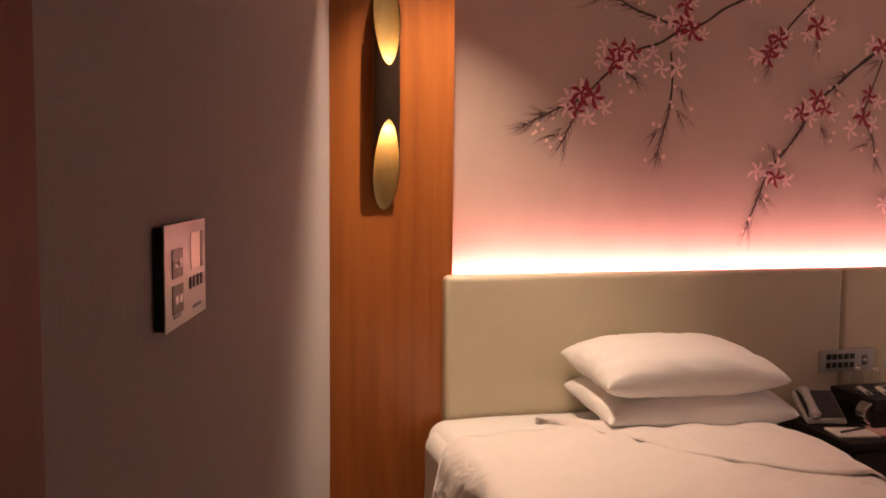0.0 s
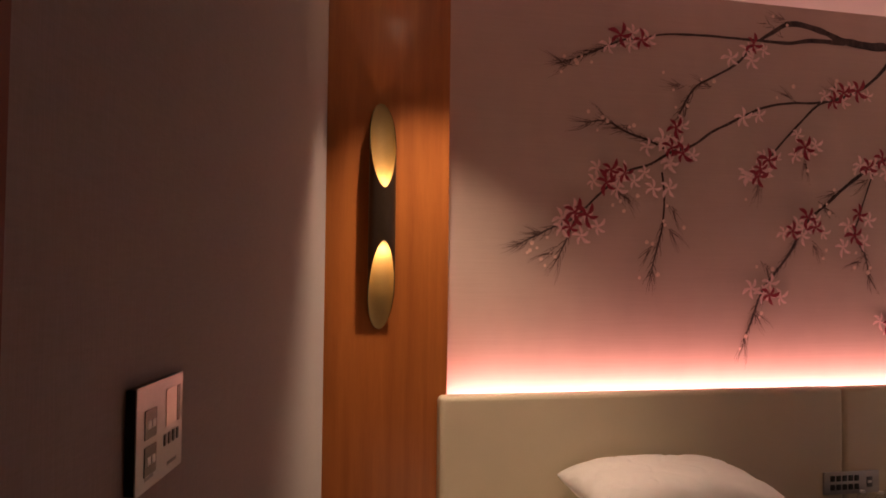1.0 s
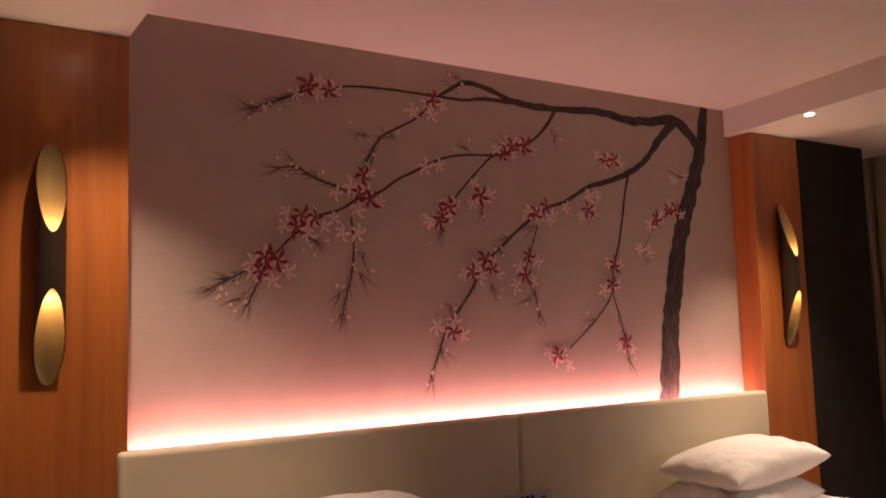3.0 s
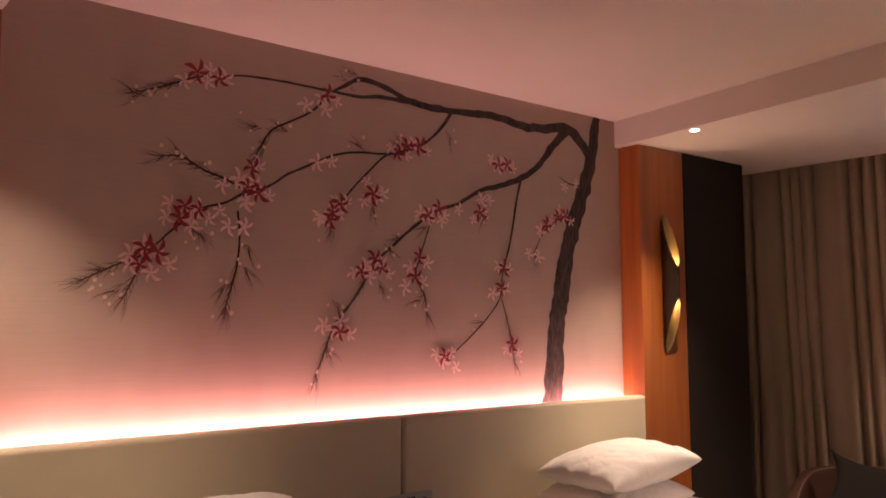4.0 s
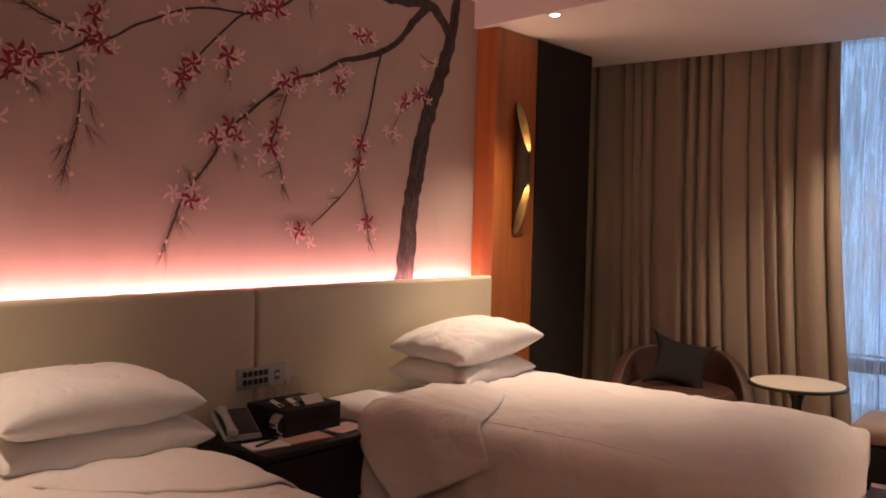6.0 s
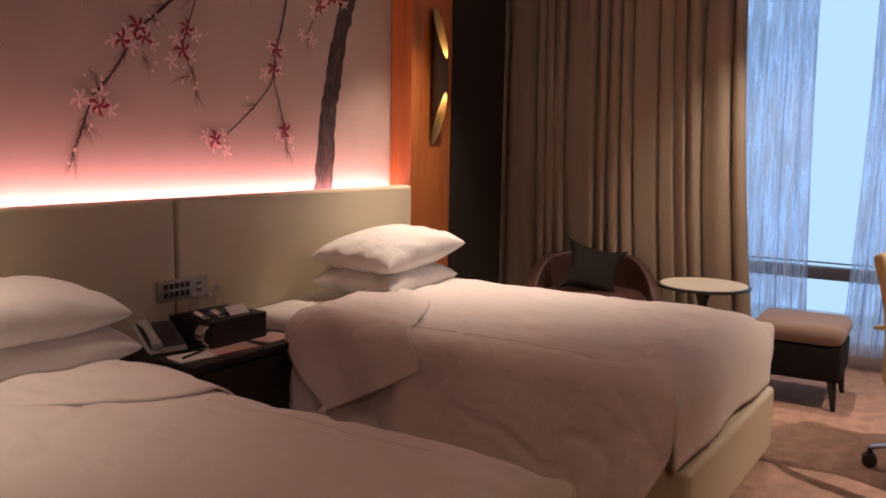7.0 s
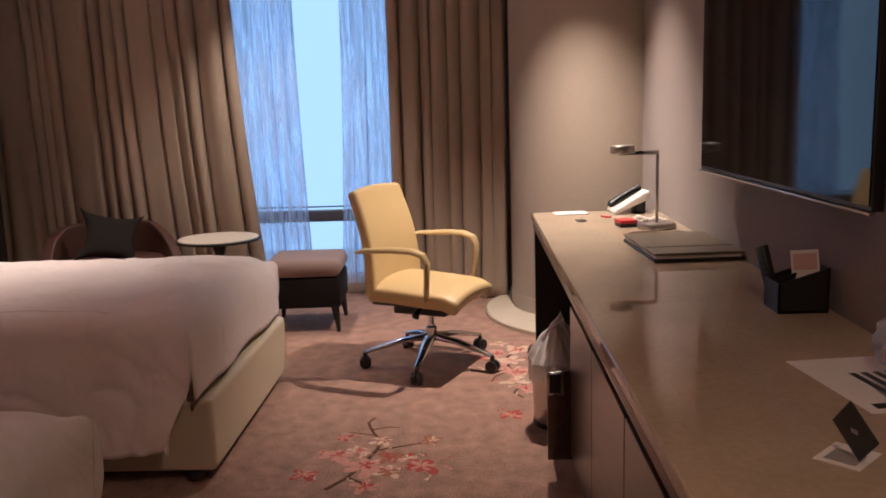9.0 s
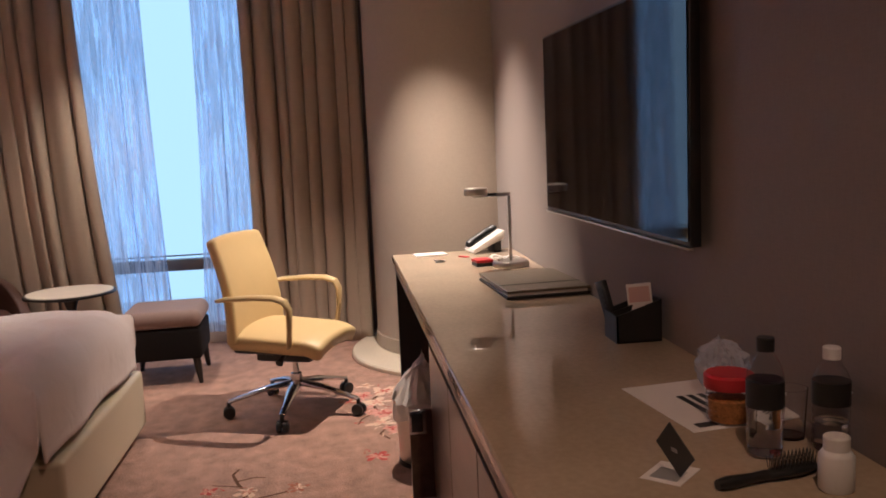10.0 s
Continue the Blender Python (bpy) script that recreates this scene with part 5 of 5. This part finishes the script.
part("body", lathe([(0, 0), (0.030, 0), (0.033, 0.005), (0.033, 0.068), (0.026, 0.078), (0.022, 0.080), (0, 0.080)], 30), WHITE, pb)
part("cap", lathe([(0, 0.080), (0.024, 0.080), (0.0245, 0.104), (0.022, 0.107), (0, 0.107)], 30), WHITE, pb, "ribbed white cap")
hbr = thing("hairbrush", (0.79, -0.735, 0.75), "black plastic hairbrush lying on the desk", "hairbrush")
hd = Vector((0.04, -0.195, 0)).normalized()
hs = Vector((-hd.y, hd.x, 0))


def along(s, z=0.012):
    return hd * s + Vector((0, 0, z))


part("handle", rod([along(-0.10), along(-0.08), along(-0.03), along(0.0)], [0.009, 0.012, 0.009, 0.010], 10), BLACK, hbr)
part("head", rod([along(0.0), along(0.02), along(0.07), along(0.10), along(0.11)], [0.010, 0.015, 0.016, 0.012, 0.004], 12, flat=0.7), BLACK, hbr)
bm = bmesh.new()
for i in range(12):
    for j in (-2, -1, 0, 1, 2):
        p = along(0.012 + i * 0.008, 0.02) + hs * j * 0.005
        rod([p, p + Vector((0, 0, 0.022)) + hs * j * 0.003], 0.0009, 4, bm)
part("bristles", bm, BLACK, hbr)
tcd = thing("tent_card", (0.838, -0.592, 0.75), "small black square card propped on a white one", "card", turn=45)
part("base_card", B(-0.02, 0.055, -0.062, 0.03, 0, 0.0015), PAPERW, tcd, "white base card")
part("print", B(-0.008, 0.043, -0.033, 0.018, 0.0015, 0.002), GREYP, tcd, "grey printed square")
bm = B(-0.038, 0.038, -0.001, 0.001, -0.038, 0.038)
for v in bm.verts:
    v.co = pose(0.0, 0.004, 0.054, -12, 0, -30) @ pose(0, 0, 0, 0, 45, 0) @ v.co
bc = part("black_card", bm, BLACK, tcd, "black square card")
bm = B(-0.008, 0.008, 0.0012, 0.0018, -0.004, 0.004)
for v in bm.verts:
    v.co = pose(0.0, 0.004, 0.054, -12, 0, -30) @ v.co
part("mark", bm, GREYP, bc)

# crumpled clear bag behind the jar
pbg = thing("plastic_bag", (1.27, -0.875, 0.752), "crumpled clear plastic bag by the wall", "plastic bag")
FILM, fnt, fp = nodes_of("clear_bag_film")
fp.inputs["Base Color"].default_value = (0.66, 0.68, 0.80, 1)
fp.inputs["Alpha"].default_value = 0.40
fp.inputs["Roughness"].default_value = 0.15


def crumple(r, h, seed, squash=1.0):
    def f(u, v):
        a = 2 * math.pi * u
        b = math.pi * v
        k = 1 + 0.35 * fbm(2.2 * math.cos(a) + seed, 2.2 * math.sin(a), 2.5 * v) + 0.30 * abs(fbm(3.5 * math.cos(a), 3.5 * math.sin(a) + seed, 5 * v)) + 0.20 * fbm(8 * math.cos(a), 8 * math.sin(a) + seed, 10 * v)
        return r * k * math.sin(b) * math.cos(a), squash * r * k * math.sin(b) * math.sin(a), max(0.0, h / 2 * (1 - math.cos(b) * (0.85 + 0.3 * (k - 1))))
    return f


bm = sheet(crumple(0.056, 0.135, 3.3, 0.85), 56, 36)
bmesh.ops.remove_doubles(bm, verts=bm.verts, dist=0.0005)
part("film", bm, FILM, pbg, sharp=25)

# ---- waste bin ----
wb = thing("waste_bin", (2.98, -0.335, 0), "metal waste bin lined with a white bag", "bin")
part("body", lathe([(0, 0.0), (0.105, 0.0), (0.108, 0.006), (0.118, 0.265), (0.121, 0.27), (0.115, 0.27), (0.104, 0.012), (0, 0.012)], 40), STEEL, wb, "brushed metal body")
part("foot_ring", lathe([(0.109, 0.0), (0.113, 0.0), (0.113, 0.02), (0.109, 0.02)], 40), BLACK, wb)


def liner(u, v):
    a = 2 * math.pi * u
    k = 0.012 * fbm(3 * math.cos(a), 3 * math.sin(a), 4 * v) + 0.005 * math.sin(a * 17 + 6 * v)
    if v < 0.35:
        t = v / 0.35
        r, z = 0.125 + 0.004 * t, 0.20 + 0.075 * t + 0.01 * math.sin(3 * a)
    else:
        t = (v - 0.35) / 0.65
        r = 0.129 * (1 - t) ** 0.75 + 0.012
        z = 0.275 + 0.15 * t ** 0.9 + 0.02 * noise.noise((2 * math.cos(a), 2 * math.sin(a), t * 2))
    return (r + k * (1.5 - v)) * math.cos(a), (r + k) * math.sin(a), z


bm = sheet(liner, 64, 26)
bmesh.ops.remove_doubles(bm, verts=bm.verts, dist=0.0004)
part("bag", bm, BAG, wb, "crumpled white plastic bag", sharp=40)
for sg in (-1, 1):
    part("bag_ear", sheet(lambda u, v: (sg * (0.012 + 0.045 * v) + 0.01 * math.sin(6 * u), 0.06 * (u - 0.5) * (1.2 - v) + 0.01 * math.sin(5 * v), 0.40 + 0.07 * v * (1 - 0.5 * abs(u - .5))), 8, 8), BAG, wb, "knotted bag handle")

# ---- blossom pattern woven into the carpet ----
CPINK = surface("woven_pink", (0.64, 0.34, 0.28), 0.95, scale=60, var=0.4, fine=260, bump=0.6, spec=0.1)
CCREAM = surface("woven_cream", (0.72, 0.54, 0.42), 0.95, scale=60, var=0.35, fine=260, bump=0.6, spec=0.1)
CRED = surface("woven_red", (0.48, 0.10, 0.09), 0.95, scale=60, var=0.4, fine=260, bump=0.6, spec=0.1)
CRUST = surface("woven_rust", (0.40, 0.17, 0.12), 0.95, scale=60, var=0.4, fine=260, bump=0.6, spec=0.1)
CBROWN = surface("woven_brown", (0.13, 0.07, 0.045), 0.95, scale=40, var=0.3, fine=260, bump=0.6, spec=0.1)
motif = thing("carpet_motif", (2.6, 0.4, 0), "pink and red blossom pattern woven into the carpet", "carpet pattern")
rcm = random.Random(31)


def petals(cx, cy, r, mat, n, lift, name="flower", wide=0.36):
    """Ragged tufted petals lying flat round one point."""
    bm = bmesh.new()
    seed = rcm.uniform(0, 50)
    for k in range(n):
        a0 = 2 * math.pi * k / n + seed + rcm.uniform(-0.4, 0.4)
        L = r * rcm.uniform(0.6, 1.15)
        ax, ay = Vector((math.cos(a0), math.sin(a0))), Vector((-math.sin(a0), math.cos(a0)))
        bend = rcm.uniform(-0.35, 0.35)
        ring = []
        for i in range(20):
            b = 2 * math.pi * i / 20
            jag = 1 + 0.45 * noise.noise((math.cos(b) * 4 + k, math.sin(b) * 4, seed))
            s = 0.5 + 0.5 * math.cos(b)
            p = ax * L * s * (0.85 + 0.15 * jag) + ay * L * (wide * jag * math.sin(b) * (0.35 + 0.75 * s) + bend * s * s)
            ring.append(bm.verts.new((p.x, p.y, 0.00012 * k)))
        bm.faces.new(ring)
    f = part(name, bm, mat, motif, smooth=False)
    f.location = (cx - 2.6, cy - 0.4, 0.0016 + lift)
    return f


def blossom(cx, cy, r, mat, heart=None):
    """A loose spray: outer petals, a second ring in other colours, a heart and stray petals."""
    q = rcm.uniform(0, 0.0004)
    petals(cx, cy, r, mat, 6, q, wide=0.30)
    petals(cx + rcm.uniform(-0.1, 0.1) * r, cy + rcm.uniform(-0.1, 0.1) * r, r * 0.72, rcm.choice((CCREAM, CPINK, CRUST)), 5, 0.0010 + q, wide=0.24)
    if heart:
        petals(cx, cy, r * 0.42, heart, 6, 0.0021 + q, "flower_heart", 0.22)
    for k in range(3):
        a, d = rcm.uniform(0, 6.28), r * rcm.uniform(0.8, 1.35)
        petals(cx + d * math.cos(a), cy + d * math.sin(a), r * 0.34, rcm.choice((CRED, CRUST, CCREAM, CPINK)), 2, 0.0014 + q, "leaf", 0.30)


def stem(pts, w):
    bm = bmesh.new()
    prev = None
    P = [Vector(p) for p in pts]
    for i, p in enumerate(P):
        d = (P[min(i + 1, len(P) - 1)] - P[max(i - 1, 0)]).normalized()
        nn = Vector((-d.y, d.x)) * w * (1 - 0.5 * i / len(P))
        cur = [bm.verts.new((*(p + s * nn - Vector((2.6, 0.4))), 0.0015)) for s in (1, -1)]
        if prev:
            bm.faces.new((prev[0], prev[1], cur[1], cur[0]))
        prev = cur
    return part("stem", bm, CBROWN, motif, smooth=False)


stem([(2.36, 0.56), (2.45, 0.50), (2.55, 0.46), (2.68, 0.42), (2.78, 0.40), (2.90, 0.45), (3.00, 0.48), (3.06, 0.46)], 0.010)
stem([(2.70, 0.42), (2.74, 0.32), (2.77, 0.24)], 0.008)
stem([(2.92, 0.46), (2.95, 0.39), (2.94, 0.34)], 0.006)
stem([(2.86, 0.43), (2.90, 0.55)], 0.005)
stem([(2.46, 0.50), (2.40, 0.42), (2.34, 0.44)], 0.008)
for x, y, r, mat, heart in (
    (2.56, 0.44, 0.085, CPINK, CRED), (2.50, 0.35, 0.05, CCREAM, CRUST), (2.66, 0.56, 0.065, CPINK, CRED), (2.55, 0.22, 0.07, CRED, None),
    (2.84, 0.56, 0.04, CRED, None), (2.80, 0.40, 0.045, CCREAM, CPINK), (2.80, 0.20, 0.04, CRUST, None), (2.48, 0.66, 0.05, CRED, None), (2.64, 0.36, 0.06, CRUST, CRED), (2.70, 0.48, 0.05, CCREAM, CRED), (2.62, 0.28, 0.045, CRED, None), (2.38, 0.42, 0.06, CPINK, CRED),
    (3.86, -0.17, 0.085, CCREAM, CPINK), (3.98, -0.10, 0.07, CPINK, CRED), (3.75, -0.10, 0.07, CPINK, CRUST), (4.06, -0.22, 0.075, CCREAM, CRED), (3.66, -0.20, 0.075, CPINK, CRED),
    (3.52, -0.17, 0.07, CCREAM, CPINK), (3.42, -0.22, 0.06, CPINK, CRED), (3.90, -0.02, 0.05, CRUST, CRED), (4.18, -0.12, 0.05, CCREAM, CRUST), (3.07, -0.13, 0.055, CRED, None),
):
    blossom(x, y, r * 1.18, mat, heart)
stem([(4.10, -0.24), (3.90, -0.14), (3.70, -0.16), (3.50, -0.22), (3.36, -0.16), (3.28, -0.20)], 0.009)
stem([(3.70, -0.16), (3.60, -0.08), (3.52, -0.06)], 0.006)
